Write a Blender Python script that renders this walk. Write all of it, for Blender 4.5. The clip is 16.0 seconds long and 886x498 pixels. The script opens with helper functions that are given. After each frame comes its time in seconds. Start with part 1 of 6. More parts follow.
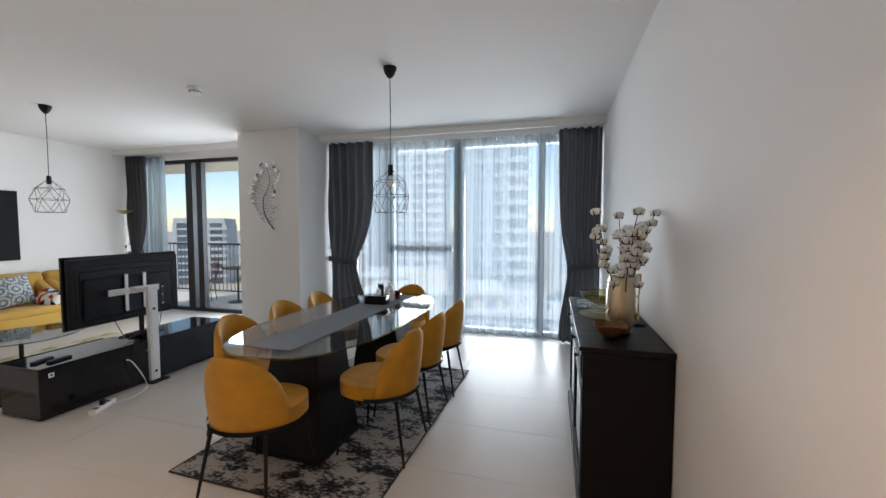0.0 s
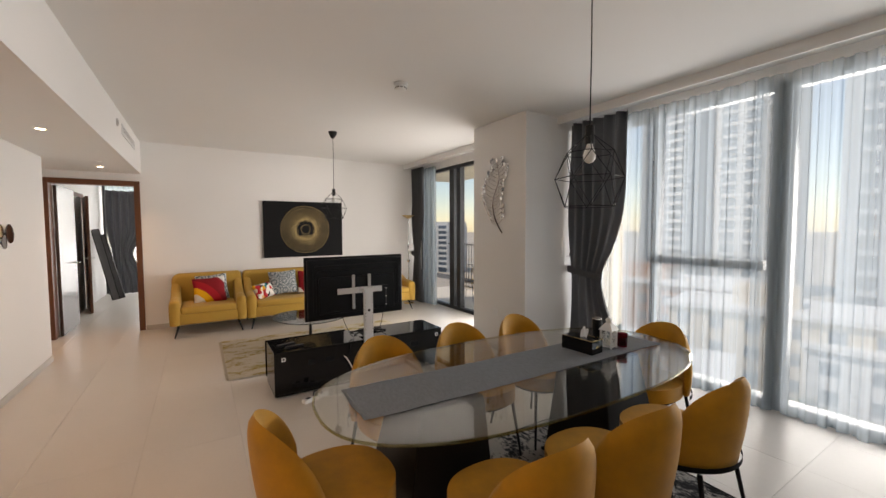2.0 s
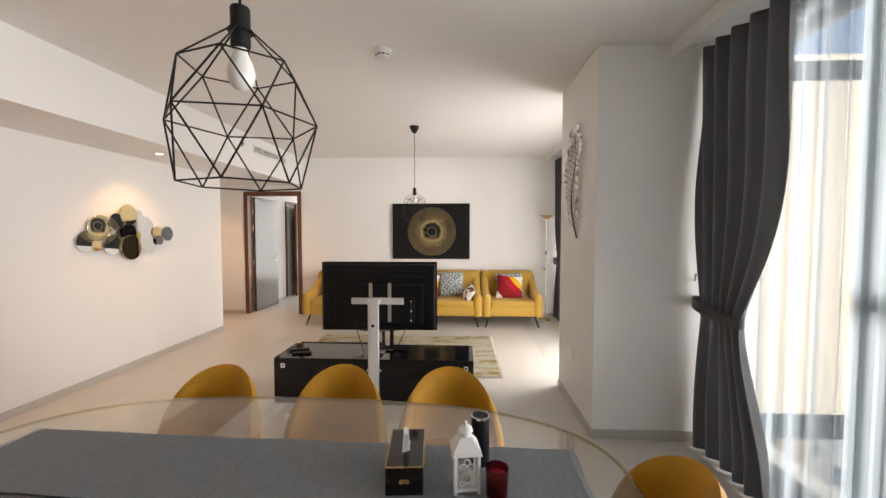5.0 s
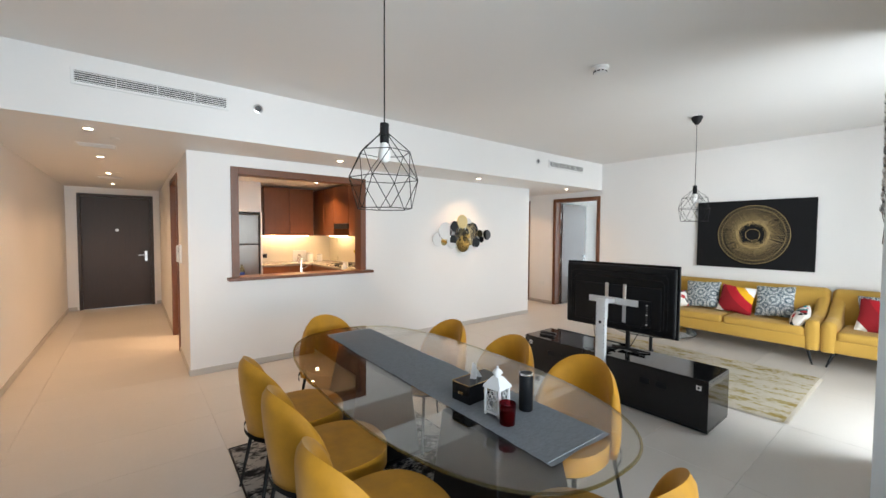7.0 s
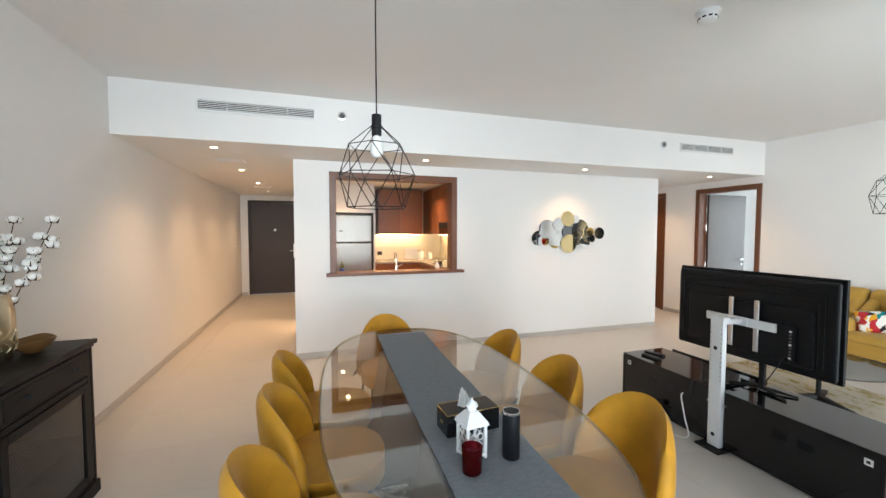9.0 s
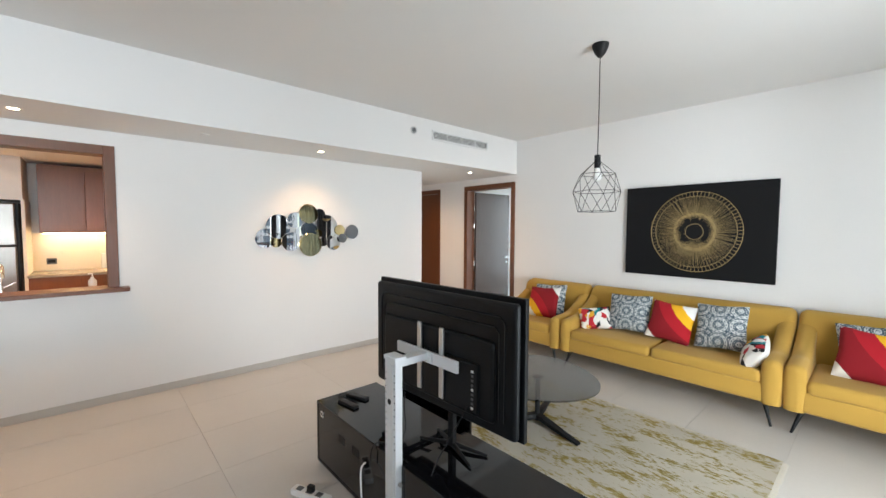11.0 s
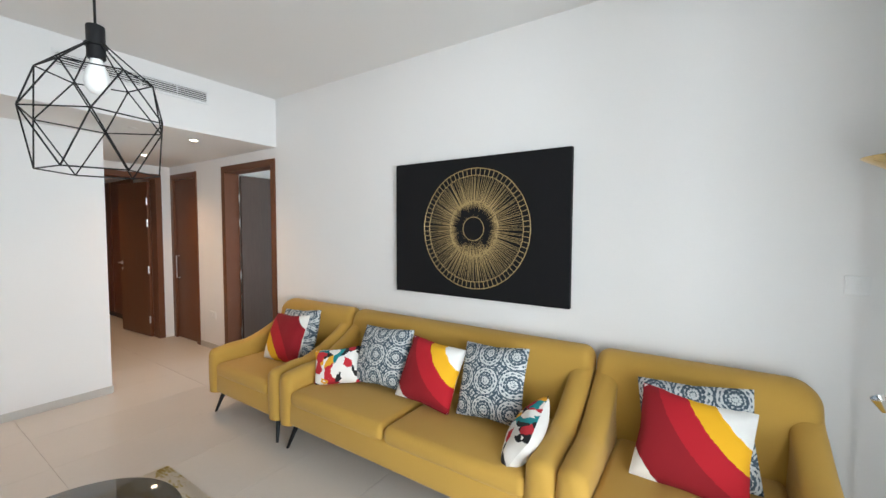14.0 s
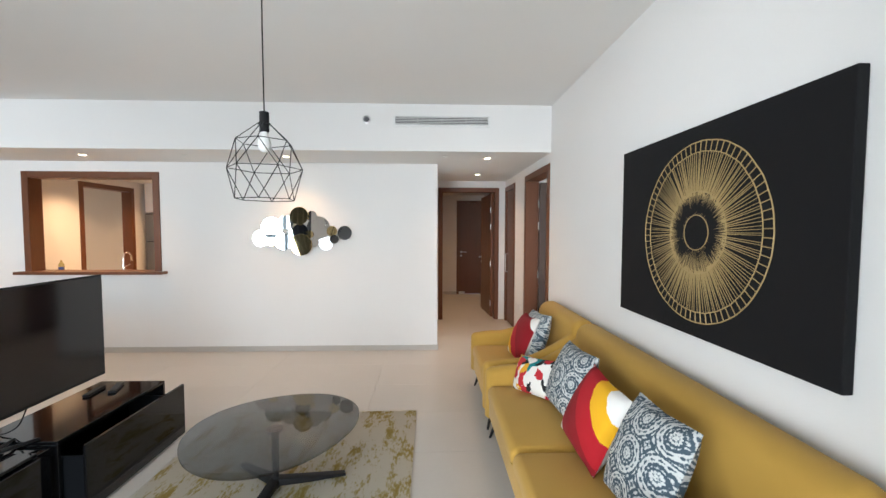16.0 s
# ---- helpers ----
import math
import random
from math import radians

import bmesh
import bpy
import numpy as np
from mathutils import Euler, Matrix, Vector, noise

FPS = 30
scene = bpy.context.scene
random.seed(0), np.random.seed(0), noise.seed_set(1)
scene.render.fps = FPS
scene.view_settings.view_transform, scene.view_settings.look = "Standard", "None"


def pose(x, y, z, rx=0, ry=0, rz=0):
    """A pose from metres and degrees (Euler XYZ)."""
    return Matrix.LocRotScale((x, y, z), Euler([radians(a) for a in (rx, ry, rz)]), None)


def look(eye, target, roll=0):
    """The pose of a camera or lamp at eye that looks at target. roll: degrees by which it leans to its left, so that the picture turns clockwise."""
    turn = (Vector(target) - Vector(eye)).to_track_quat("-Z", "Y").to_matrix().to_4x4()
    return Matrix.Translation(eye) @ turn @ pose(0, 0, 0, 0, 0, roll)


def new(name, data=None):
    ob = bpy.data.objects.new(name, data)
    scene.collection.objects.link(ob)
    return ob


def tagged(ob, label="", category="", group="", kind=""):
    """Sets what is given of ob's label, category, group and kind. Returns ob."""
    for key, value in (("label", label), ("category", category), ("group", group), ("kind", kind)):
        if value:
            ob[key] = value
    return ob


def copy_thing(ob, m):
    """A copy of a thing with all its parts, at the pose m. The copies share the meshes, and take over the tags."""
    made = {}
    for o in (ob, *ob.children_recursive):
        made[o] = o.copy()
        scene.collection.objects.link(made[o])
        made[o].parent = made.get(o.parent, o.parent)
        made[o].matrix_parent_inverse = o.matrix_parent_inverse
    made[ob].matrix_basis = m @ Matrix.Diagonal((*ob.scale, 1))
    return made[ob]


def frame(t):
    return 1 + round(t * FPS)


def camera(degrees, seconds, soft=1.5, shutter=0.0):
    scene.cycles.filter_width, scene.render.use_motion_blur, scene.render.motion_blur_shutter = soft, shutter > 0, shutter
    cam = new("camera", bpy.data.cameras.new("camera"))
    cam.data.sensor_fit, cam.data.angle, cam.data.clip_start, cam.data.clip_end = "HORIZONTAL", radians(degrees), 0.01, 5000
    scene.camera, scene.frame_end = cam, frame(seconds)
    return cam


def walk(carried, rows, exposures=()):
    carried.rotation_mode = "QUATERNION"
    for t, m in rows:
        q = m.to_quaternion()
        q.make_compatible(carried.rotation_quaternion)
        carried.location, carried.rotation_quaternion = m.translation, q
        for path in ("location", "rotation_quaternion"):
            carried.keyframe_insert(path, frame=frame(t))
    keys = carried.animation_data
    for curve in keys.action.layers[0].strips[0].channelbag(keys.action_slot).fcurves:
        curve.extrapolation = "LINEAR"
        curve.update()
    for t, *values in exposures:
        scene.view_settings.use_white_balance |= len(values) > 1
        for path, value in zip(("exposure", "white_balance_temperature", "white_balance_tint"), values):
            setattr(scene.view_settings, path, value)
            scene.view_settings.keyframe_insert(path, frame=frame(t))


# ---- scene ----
cam = camera(97.1, 16.0)
METRES, EYE, TILT, LEAN, TURN = 11.2, 1.515, 0.0, 0.0, 15.9
ROWS = [
    (0.0, 0.0, 0.0, 0.0, 0.0, -3.13, -0.05),
    (0.5, 0.0144, 0.0269, 0.0011, 13.68, -3.01, 0.04),
    (1.0, 0.0265, 0.0571, 0.0005, 25.02, -2.77, 0.13),
    (1.5, 0.0323, 0.0906, 0.0018, 34.08, -3.0, 0.15),
    (2.0, 0.0303, 0.1258, 0.0019, 42.17, -2.97, 0.22),
    (2.5, 0.0253, 0.1601, 0.0015, 48.36, -2.83, 0.12),
    (3.0, 0.0204, 0.1958, 0.002, 53.67, -2.98, 0.13),
    (5.5, 0.058, 0.3558, 0.0019, 85.48, -2.4, -0.09),
    (6.0, 0.0653, 0.3857, 0.0002, 96.23, -2.26, -0.06),
    (6.5, 0.0706, 0.4055, 0.0021, 109.33, -2.22, -0.08),
    (7.0, 0.0817, 0.4207, 0.0014, 125.72, -2.34, -0.34),
    (7.5, 0.0884, 0.43, -0.0003, 140.51, -2.22, -0.49),
    (8.0, 0.08, 0.4372, 0.0005, 148.73, -2.45, -0.57),
    (8.5, 0.0556, 0.4416, 0.0014, 150.07, -2.52, -0.23),
    (9.0, 0.0248, 0.4454, 0.0027, 146.08, -2.73, -0.06),
    (9.5, -0.0128, 0.4494, 0.004, 138.6, -2.84, -0.09),
    (12.0, -0.2003, 0.4519, 0.0033, 113.04, -3.01, -0.31),
    (12.5, -0.2379, 0.4618, 0.0025, 108.36, -2.83, -0.28),
    (13.0, -0.2739, 0.4732, 0.001, 106.32, -2.7, -0.3),
    (13.5, -0.3053, 0.4877, 0.0013, 105.38, -2.94, -0.24),
    (14.0, -0.326, 0.5078, 0.001, 107.86, -2.84, -0.22),
    (14.5, -0.345, 0.5332, 0.0002, 121.45, -2.65, -0.16),
    (15.0, -0.3665, 0.5568, 0.0018, 135.98, -2.48, -0.04),
    (15.5, -0.3923, 0.5734, 0.0018, 148.69, -2.51, -0.08),
    (16.0, -0.4146, 0.5748, 0.0023, 162.12, -2.75, -0.12),
]
walk(cam, [(t, pose(0, 0, EYE, TILT, LEAN, TURN) @ pose(METRES * x, METRES * y, METRES * z, 90 + pitch, roll, yaw)) for t, x, y, z, yaw, pitch, roll in ROWS],
     exposures=[(0.0, 1.0, 6250, 9), (0.5, 1.05, 6600, 10), (1.0, 0.9, 7000, 12), (2.0, 0.85, 7650, 16), (3.0, 0.9, 7550, 16), (5.5, 1.25, 7500, 15), (6.5, 1.27, 6600, 9), (7.0, 1.30, 6350, 7),
                (7.5, 1.45, 6100, 4), (9.5, 1.38, 6400, 6), (12.0, 1.24, 6300, 7), (16.0, 1.28, 6250, 7)])

# ---- world, sun and large lights ----
world = bpy.data.worlds.new("world")
scene.world = world
world.use_nodes = True
sky = world.node_tree.nodes.new("ShaderNodeTexSky")
sky.sky_type = "NISHITA"
sky.sun_disc = False
sky.dust_density = 0.3
sky.sun_elevation = radians(58)
sky.sun_rotation = radians(200)
world.node_tree.links.new(sky.outputs[0], world.node_tree.nodes["Background"].inputs[0])
world.node_tree.nodes["Background"].inputs[1].default_value = 0.09

sun = new("sun", bpy.data.lights.new("sun", "SUN"))
sun.data.energy, sun.data.angle, sun.data.color = 2.0, radians(0.5), (1.0, 0.95, 0.88)
sun.matrix_world = look((-0.45, -1.2, 2.1), (0, 0, 0))


def area(name, m, sx, sy, power, color):
    ob = new(name, bpy.data.lights.new(name, "AREA"))
    ob.data.shape, ob.data.size, ob.data.size_y = "RECTANGLE", sx, sy
    ob.data.energy, ob.data.color = power, color
    ob.matrix_world = m
    return ob


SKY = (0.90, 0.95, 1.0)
# added area lamps standing in for daylight: two well outside, two in window openings
area("daylight_fill", pose(-1.35, 9.2, 1.2, -98, 0, 0), 5.0, 3.2, 300, SKY)
area("daylight_fill", pose(-0.8, 16.0, 1.5, -90, 0, 0), 8.0, 4.0, 650, SKY)
area("daylight_fill", pose(-4.88, 5.50, 1.05, -82, 0, 0), 0.95, 1.9, 31, SKY)
area("daylight_fill", pose(-12.20, 1.4, 1.3, 90, 0, -90), 3.6, 2.4, 80, SKY)

# ---- materials ----
def material(name, color, rough=0.6, metal=0.0, vary=0.06, scale=6.0, grain=0.0, grain_scale=80.0, bump=0.0, bump_scale=200.0,
             stretch=(1, 1, 1), coat=0.0, sheen=0.0, random=0.0, rough_vary=0.08, spec=0.5):
    """A surface with variation at two scales, fine relief and uneven gloss."""
    m = bpy.data.materials.new(name)
    m.use_nodes = True
    n, l = m.node_tree.nodes, m.node_tree.links
    b = n["Principled BSDF"]
    b.inputs["Metallic"].default_value = metal
    b.inputs["Coat Weight"].default_value = coat
    b.inputs["Sheen Weight"].default_value = sheen
    b.inputs["Specular IOR Level"].default_value = spec
    co = n.new("ShaderNodeTexCoord")
    mp = n.new("ShaderNodeMapping")
    mp.inputs["Scale"].default_value = stretch
    l.new(co.outputs["Object"], mp.inputs[0])
    big, fine = n.new("ShaderNodeTexNoise"), n.new("ShaderNodeTexNoise")
    big.inputs["Scale"].default_value, big.inputs["Detail"].default_value = scale, 4
    fine.inputs["Scale"].default_value, fine.inputs["Detail"].default_value = grain_scale, 6
    for t in (big, fine):
        l.new(mp.outputs[0], t.inputs["Vector"])
    value = n.new("ShaderNodeMath")
    value.operation = "MULTIPLY_ADD"
    l.new(big.outputs[0], value.inputs[0])
    value.inputs[1].default_value, value.inputs[2].default_value = vary * 2, 1 - vary
    value2 = n.new("ShaderNodeMath")
    value2.operation = "MULTIPLY_ADD"
    l.new(fine.outputs[0], value2.inputs[0])
    value2.inputs[1].default_value, value2.inputs[2].default_value = grain * 2, -grain
    add = n.new("ShaderNodeMath")
    l.new(value.outputs[0], add.inputs[0])
    l.new(value2.outputs[0], add.inputs[1])
    last = add
    if random:
        info = n.new("ShaderNodeObjectInfo")
        r = n.new("ShaderNodeMath")
        r.operation = "MULTIPLY_ADD"
        l.new(info.outputs["Random"], r.inputs[0])
        r.inputs[1].default_value = random * 2
        sub = n.new("ShaderNodeMath")
        sub.operation = "SUBTRACT"
        l.new(add.outputs[0], sub.inputs[0])
        sub.inputs[1].default_value = random
        l.new(sub.outputs[0], r.inputs[2])
        last = r
    hsv = n.new("ShaderNodeHueSaturation")
    hsv.inputs["Color"].default_value = (*color, 1)
    l.new(last.outputs[0], hsv.inputs["Value"])
    l.new(hsv.outputs[0], b.inputs["Base Color"])
    rg = n.new("ShaderNodeMath")
    rg.operation = "MULTIPLY_ADD"
    l.new(big.outputs[0], rg.inputs[0])
    rg.inputs[1].default_value, rg.inputs[2].default_value = rough_vary * 2, rough - rough_vary
    l.new(rg.outputs[0], b.inputs["Roughness"])
    if bump:
        rel, bp = n.new("ShaderNodeTexNoise"), n.new("ShaderNodeBump")
        rel.inputs["Scale"].default_value, rel.inputs["Detail"].default_value = bump_scale, 3
        l.new(mp.outputs[0], rel.inputs["Vector"])
        l.new(rel.outputs[0], bp.inputs["Height"])
        bp.inputs["Strength"].default_value, bp.inputs["Distance"].default_value = bump, 0.002
        l.new(bp.outputs[0], b.inputs["Normal"])
    return m


def glass(name, color, rough=0.0, see=0.9, low=0.04):
    """Thin glass: clear through, with a mirror's gloss that grows at flat angles."""
    m = bpy.data.materials.new(name)
    m.use_nodes = True
    n, l = m.node_tree.nodes, m.node_tree.links
    out = n["Material Output"]
    n.remove(n["Principled BSDF"])
    tr, gl, mix, lw = n.new("ShaderNodeBsdfTransparent"), n.new("ShaderNodeBsdfGlossy"), n.new("ShaderNodeMixShader"), n.new("ShaderNodeLayerWeight")
    tr.inputs[0].default_value = (*[c * see for c in color], 1)
    gl.inputs["Roughness"].default_value = rough
    lw.inputs[0].default_value = 0.5
    pw, sc = n.new("ShaderNodeMath"), n.new("ShaderNodeMath")
    pw.operation, sc.operation = "POWER", "MULTIPLY_ADD"
    l.new(lw.outputs["Facing"], pw.inputs[0])
    pw.inputs[1].default_value = 4.0
    l.new(pw.outputs[0], sc.inputs[0])
    sc.inputs[1].default_value, sc.inputs[2].default_value = 0.85, low
    l.new(sc.outputs[0], mix.inputs[0])
    l.new(tr.outputs[0], mix.inputs[1])
    l.new(gl.outputs[0], mix.inputs[2])
    l.new(mix.outputs[0], out.inputs[0])
    return m


def voile(name, color, clear, folds):
    """A thin woven cloth: part open weave, part fibre that scatters light through."""
    m = bpy.data.materials.new(name)
    m.use_nodes = True
    n, l = m.node_tree.nodes, m.node_tree.links
    out = n["Material Output"]
    n.remove(n["Principled BSDF"])
    tr, tl, df = n.new("ShaderNodeBsdfTransparent"), n.new("ShaderNodeBsdfTranslucent"), n.new("ShaderNodeBsdfDiffuse")
    a, b = n.new("ShaderNodeMixShader"), n.new("ShaderNodeMixShader")
    tl.inputs[0].default_value = df.inputs[0].default_value = (*color, 1)
    a.inputs[0].default_value = 0.45
    l.new(tl.outputs[0], a.inputs[1])
    l.new(df.outputs[0], a.inputs[2])
    co, mp, no = n.new("ShaderNodeTexCoord"), n.new("ShaderNodeMapping"), n.new("ShaderNodeTexNoise")
    mp.inputs["Scale"].default_value = (folds, folds, 0.05)
    l.new(co.outputs["Object"], mp.inputs[0])
    l.new(mp.outputs[0], no.inputs["Vector"])
    f = n.new("ShaderNodeMapRange")
    l.new(no.outputs[0], f.inputs[0])
    f.inputs[1].default_value, f.inputs[2].default_value = 0.3, 0.7
    f.inputs[3].default_value, f.inputs[4].default_value = 1 - clear + 0.08, 1 - clear - 0.08
    l.new(f.outputs[0], b.inputs[0])
    l.new(tr.outputs[0], b.inputs[1])
    l.new(a.outputs[0], b.inputs[2])
    l.new(b.outputs[0], out.inputs[0])
    return m


def glow(name, color, strength):
    m = bpy.data.materials.new(name)
    m.use_nodes = True
    b = m.node_tree.nodes["Principled BSDF"]
    b.inputs["Base Color"].default_value = (*color, 1)
    b.inputs["Emission Color"].default_value = (*color, 1)
    b.inputs["Emission Strength"].default_value = strength
    return m


PAINT = material("wall_paint", (0.80, 0.79, 0.775), 0.75, vary=0.02, scale=1.5, grain=0.01, bump=0.12, bump_scale=160)
CEIL = material("ceiling_paint", (0.80, 0.795, 0.78), 0.85, vary=0.02, scale=1.2, bump=0.08, bump_scale=140)
TILE = material("porcelain_tile", (0.56, 0.53, 0.49), 0.33, vary=0.05, scale=2.5, grain=0.03, grain_scale=40, bump=0.03, bump_scale=30, random=0.018, rough_vary=0.06, spec=0.35)
GROUT = material("tile_grout", (0.44, 0.41, 0.37), 0.9, vary=0.08)
SKIRT = material("skirting_tile", (0.50, 0.475, 0.44), 0.35, vary=0.04, scale=4)
BROWN = material("walnut_veneer", (0.135, 0.047, 0.018), 0.38, vary=0.16, scale=3, grain=0.22, grain_scale=18, stretch=(9, 9, 0.6), bump=0.05, bump_scale=40)
CABINET = material("cabinet_veneer", (0.17, 0.058, 0.02), 0.35, vary=0.14, scale=3, grain=0.2, grain_scale=18, stretch=(9, 9, 0.6))
ENTRY = material("entry_door_veneer", (0.034, 0.018, 0.011), 0.45, vary=0.15, scale=3, grain=0.25, grain_scale=16, stretch=(9, 9, 0.5), bump=0.05)
GREYDOOR = material("door_face_paint", (0.075, 0.05, 0.04), 0.22, vary=0.12, grain=0.1, grain_scale=20, stretch=(9, 9, 0.6))
BLACKWOOD = material("black_brown_stain", (0.009, 0.008, 0.008), 0.42, vary=0.2, scale=4, grain=0.25, grain_scale=30, stretch=(1, 6, 6), bump=0.04, bump_scale=90, spec=0.14)
GLOSSBLACK = material("black_gloss_lacquer", (0.006, 0.006, 0.007), 0.07, vary=0.1, rough_vary=0.02, coat=0.15, spec=0.35)
MATTBLACK = material("black_powder_coat", (0.012, 0.012, 0.013), 0.5, vary=0.1, bump=0.05, bump_scale=400, spec=0.22)
PLASTIC = material("black_plastic", (0.008, 0.009, 0.011), 0.4, vary=0.12, scale=12, bump=0.06, bump_scale=500, spec=0.22)
SCREEN = material("screen_glass", (0.006, 0.006, 0.008), 0.09, vary=0.05, rough_vary=0.02)
VELVET = material("mustard_velvet", (0.50, 0.235, 0.006), 0.7, vary=0.34, scale=10, grain=0.05, grain_scale=60, sheen=0.12, bump=0.1, bump_scale=300)
SOFA = material("mustard_upholstery", (0.47, 0.275, 0.045), 0.85, vary=0.05, scale=5, grain=0.08, grain_scale=350, sheen=0.1, bump=0.3, bump_scale=500)
DRAPE = material("grey_curtain", (0.135, 0.137, 0.145), 0.8, vary=0.08, scale=5, grain=0.06, grain_scale=300, sheen=0.2, bump=0.15, bump_scale=500)
SHEER = voile("white_voile", (0.48, 0.55, 0.60), 0.54, 4)
ALU = material("dark_aluminium", (0.035, 0.037, 0.042), 0.4, metal=0.6, vary=0.06)
STEEL = material("brushed_steel", (0.62, 0.62, 0.62), 0.32, metal=1.0, vary=0.03, grain=0.02, grain_scale=60, stretch=(8, 8, 1), rough_vary=0.02)
# steel colour darkened in place of shade, against the added lamps' light
FRIDGESTEEL = material("dim_fridge_steel", (0.26, 0.25, 0.24), 0.36, metal=1.0, vary=0.08, grain=0.03, grain_scale=60, stretch=(8, 8, 1), rough_vary=0.06)
CHROME = material("polished_chrome", (0.8, 0.8, 0.8), 0.08, metal=1.0, vary=0.03, rough_vary=0.02)
CHAMPAGNE = material("champagne_metal", (0.62, 0.53, 0.37), 0.33, metal=1.0, vary=0.12, scale=14, bump=0.4, bump_scale=60)
GOLDPAINT = material("gold_paint", (0.46, 0.335, 0.15), 0.5, metal=0.35, vary=0.15, scale=12, grain=0.1, grain_scale=90)
GOLD = material("brushed_brass", (0.70, 0.50, 0.22), 0.28, metal=1.0, vary=0.08, bump=0.05, bump_scale=120)
MIRROR = material("mirror", (0.9, 0.9, 0.9), 0.015, metal=1.0, vary=0.01, rough_vary=0.005)
GOLDMIRROR = material("gold_mirror", (0.85, 0.68, 0.36), 0.03, metal=1.0, vary=0.03, rough_vary=0.01)
SMOKEMIRROR = material("smoked_mirror", (0.22, 0.23, 0.25), 0.03, metal=1.0, vary=0.03, rough_vary=0.01)
WHITEMETAL = material("white_powder_coat", (0.74, 0.75, 0.76), 0.4, vary=0.03, scale=8)
WHITEPLASTIC = material("white_plastic", (0.78, 0.78, 0.77), 0.4, vary=0.02)
RUNNER = material("grey_linen", (0.40, 0.435, 0.475), 0.9, vary=0.2, scale=26, grain=0.3, grain_scale=110, stretch=(1, 3, 1), bump=0.5, bump_scale=260)
CLEAR = glass("clear_glass", (0.975, 0.985, 0.98), see=1.0)
TABLEGLASS = glass("table_glass", (0.92, 0.915, 0.88), see=1.0, low=0.10)
SMOKEGLASS = glass("smoked_glass", (0.50, 0.515, 0.52), see=1.0)
GREENGLASS = glass("amber_glass", (0.84, 0.80, 0.56), see=0.95, rough=0.05)
BULB = material("frosted_bulb", (0.82, 0.82, 0.80), 0.3, vary=0.01)
DOWN = glow("downlight_glow", (1.0, 0.78, 0.52), 14)
UNDER = glow("strip_glow", (1.0, 0.68, 0.34), 18)
CANVAS = material("black_canvas", (0.012, 0.012, 0.013), 0.6, vary=0.1, bump=0.3, bump_scale=700, spec=0.1)
BALCONY = material("balcony_tile", (0.50, 0.47, 0.43), 0.6, vary=0.08)


def pattern(name, build, rough=0.9):
    """A cloth whose colour comes from build(nodes, links, coordinates)."""
    m = bpy.data.materials.new(name)
    m.use_nodes = True
    n, l = m.node_tree.nodes, m.node_tree.links
    b = n["Principled BSDF"]
    b.inputs["Roughness"].default_value = rough
    co = n.new("ShaderNodeTexCoord")
    l.new(build(n, l, co.outputs["Object"]), b.inputs["Base Color"])
    no, bp = n.new("ShaderNodeTexNoise"), n.new("ShaderNodeBump")
    no.inputs["Scale"].default_value = 450
    l.new(co.outputs["Object"], no.inputs["Vector"])
    l.new(no.outputs[0], bp.inputs["Height"])
    bp.inputs["Strength"].default_value, bp.inputs["Distance"].default_value = 0.35, 0.002
    l.new(bp.outputs[0], b.inputs["Normal"])
    return m


def ramp(n, stops, constant=True):
    r = n.new("ShaderNodeValToRGB")
    r.color_ramp.interpolation = "CONSTANT" if constant else "LINEAR"
    e = r.color_ramp.elements
    while len(e) < len(stops):
        e.new(0.5)
    for k, (p, c) in zip(e, stops):
        k.position, k.color = p, (*c, 1)
    return r


def sweep(n, l, co):
    d, no, mx = n.new("ShaderNodeVectorMath"), n.new("ShaderNodeTexNoise"), n.new("ShaderNodeMath")
    d.operation = "DISTANCE"
    l.new(co, d.inputs[0])
    d.inputs[1].default_value = (0.40, -0.05, 0.39)
    no.inputs["Scale"].default_value = 60
    l.new(co, no.inputs["Vector"])
    mx.operation = "MULTIPLY_ADD"
    l.new(no.outputs[0], mx.inputs[0])
    mx.inputs[1].default_value = 0.012
    l.new(d.outputs["Value"], mx.inputs[2])
    r = ramp(n, [(0.0, (0.80, 0.78, 0.74)), (0.395, (0.80, 0.42, 0.008)), (0.485, (0.42, 0.005, 0.014)), (0.59, (0.25, 0.003, 0.009)), (0.775, (0.80, 0.77, 0.72))])
    l.new(mx.outputs[0], r.inputs[0])
    return r.outputs[0]


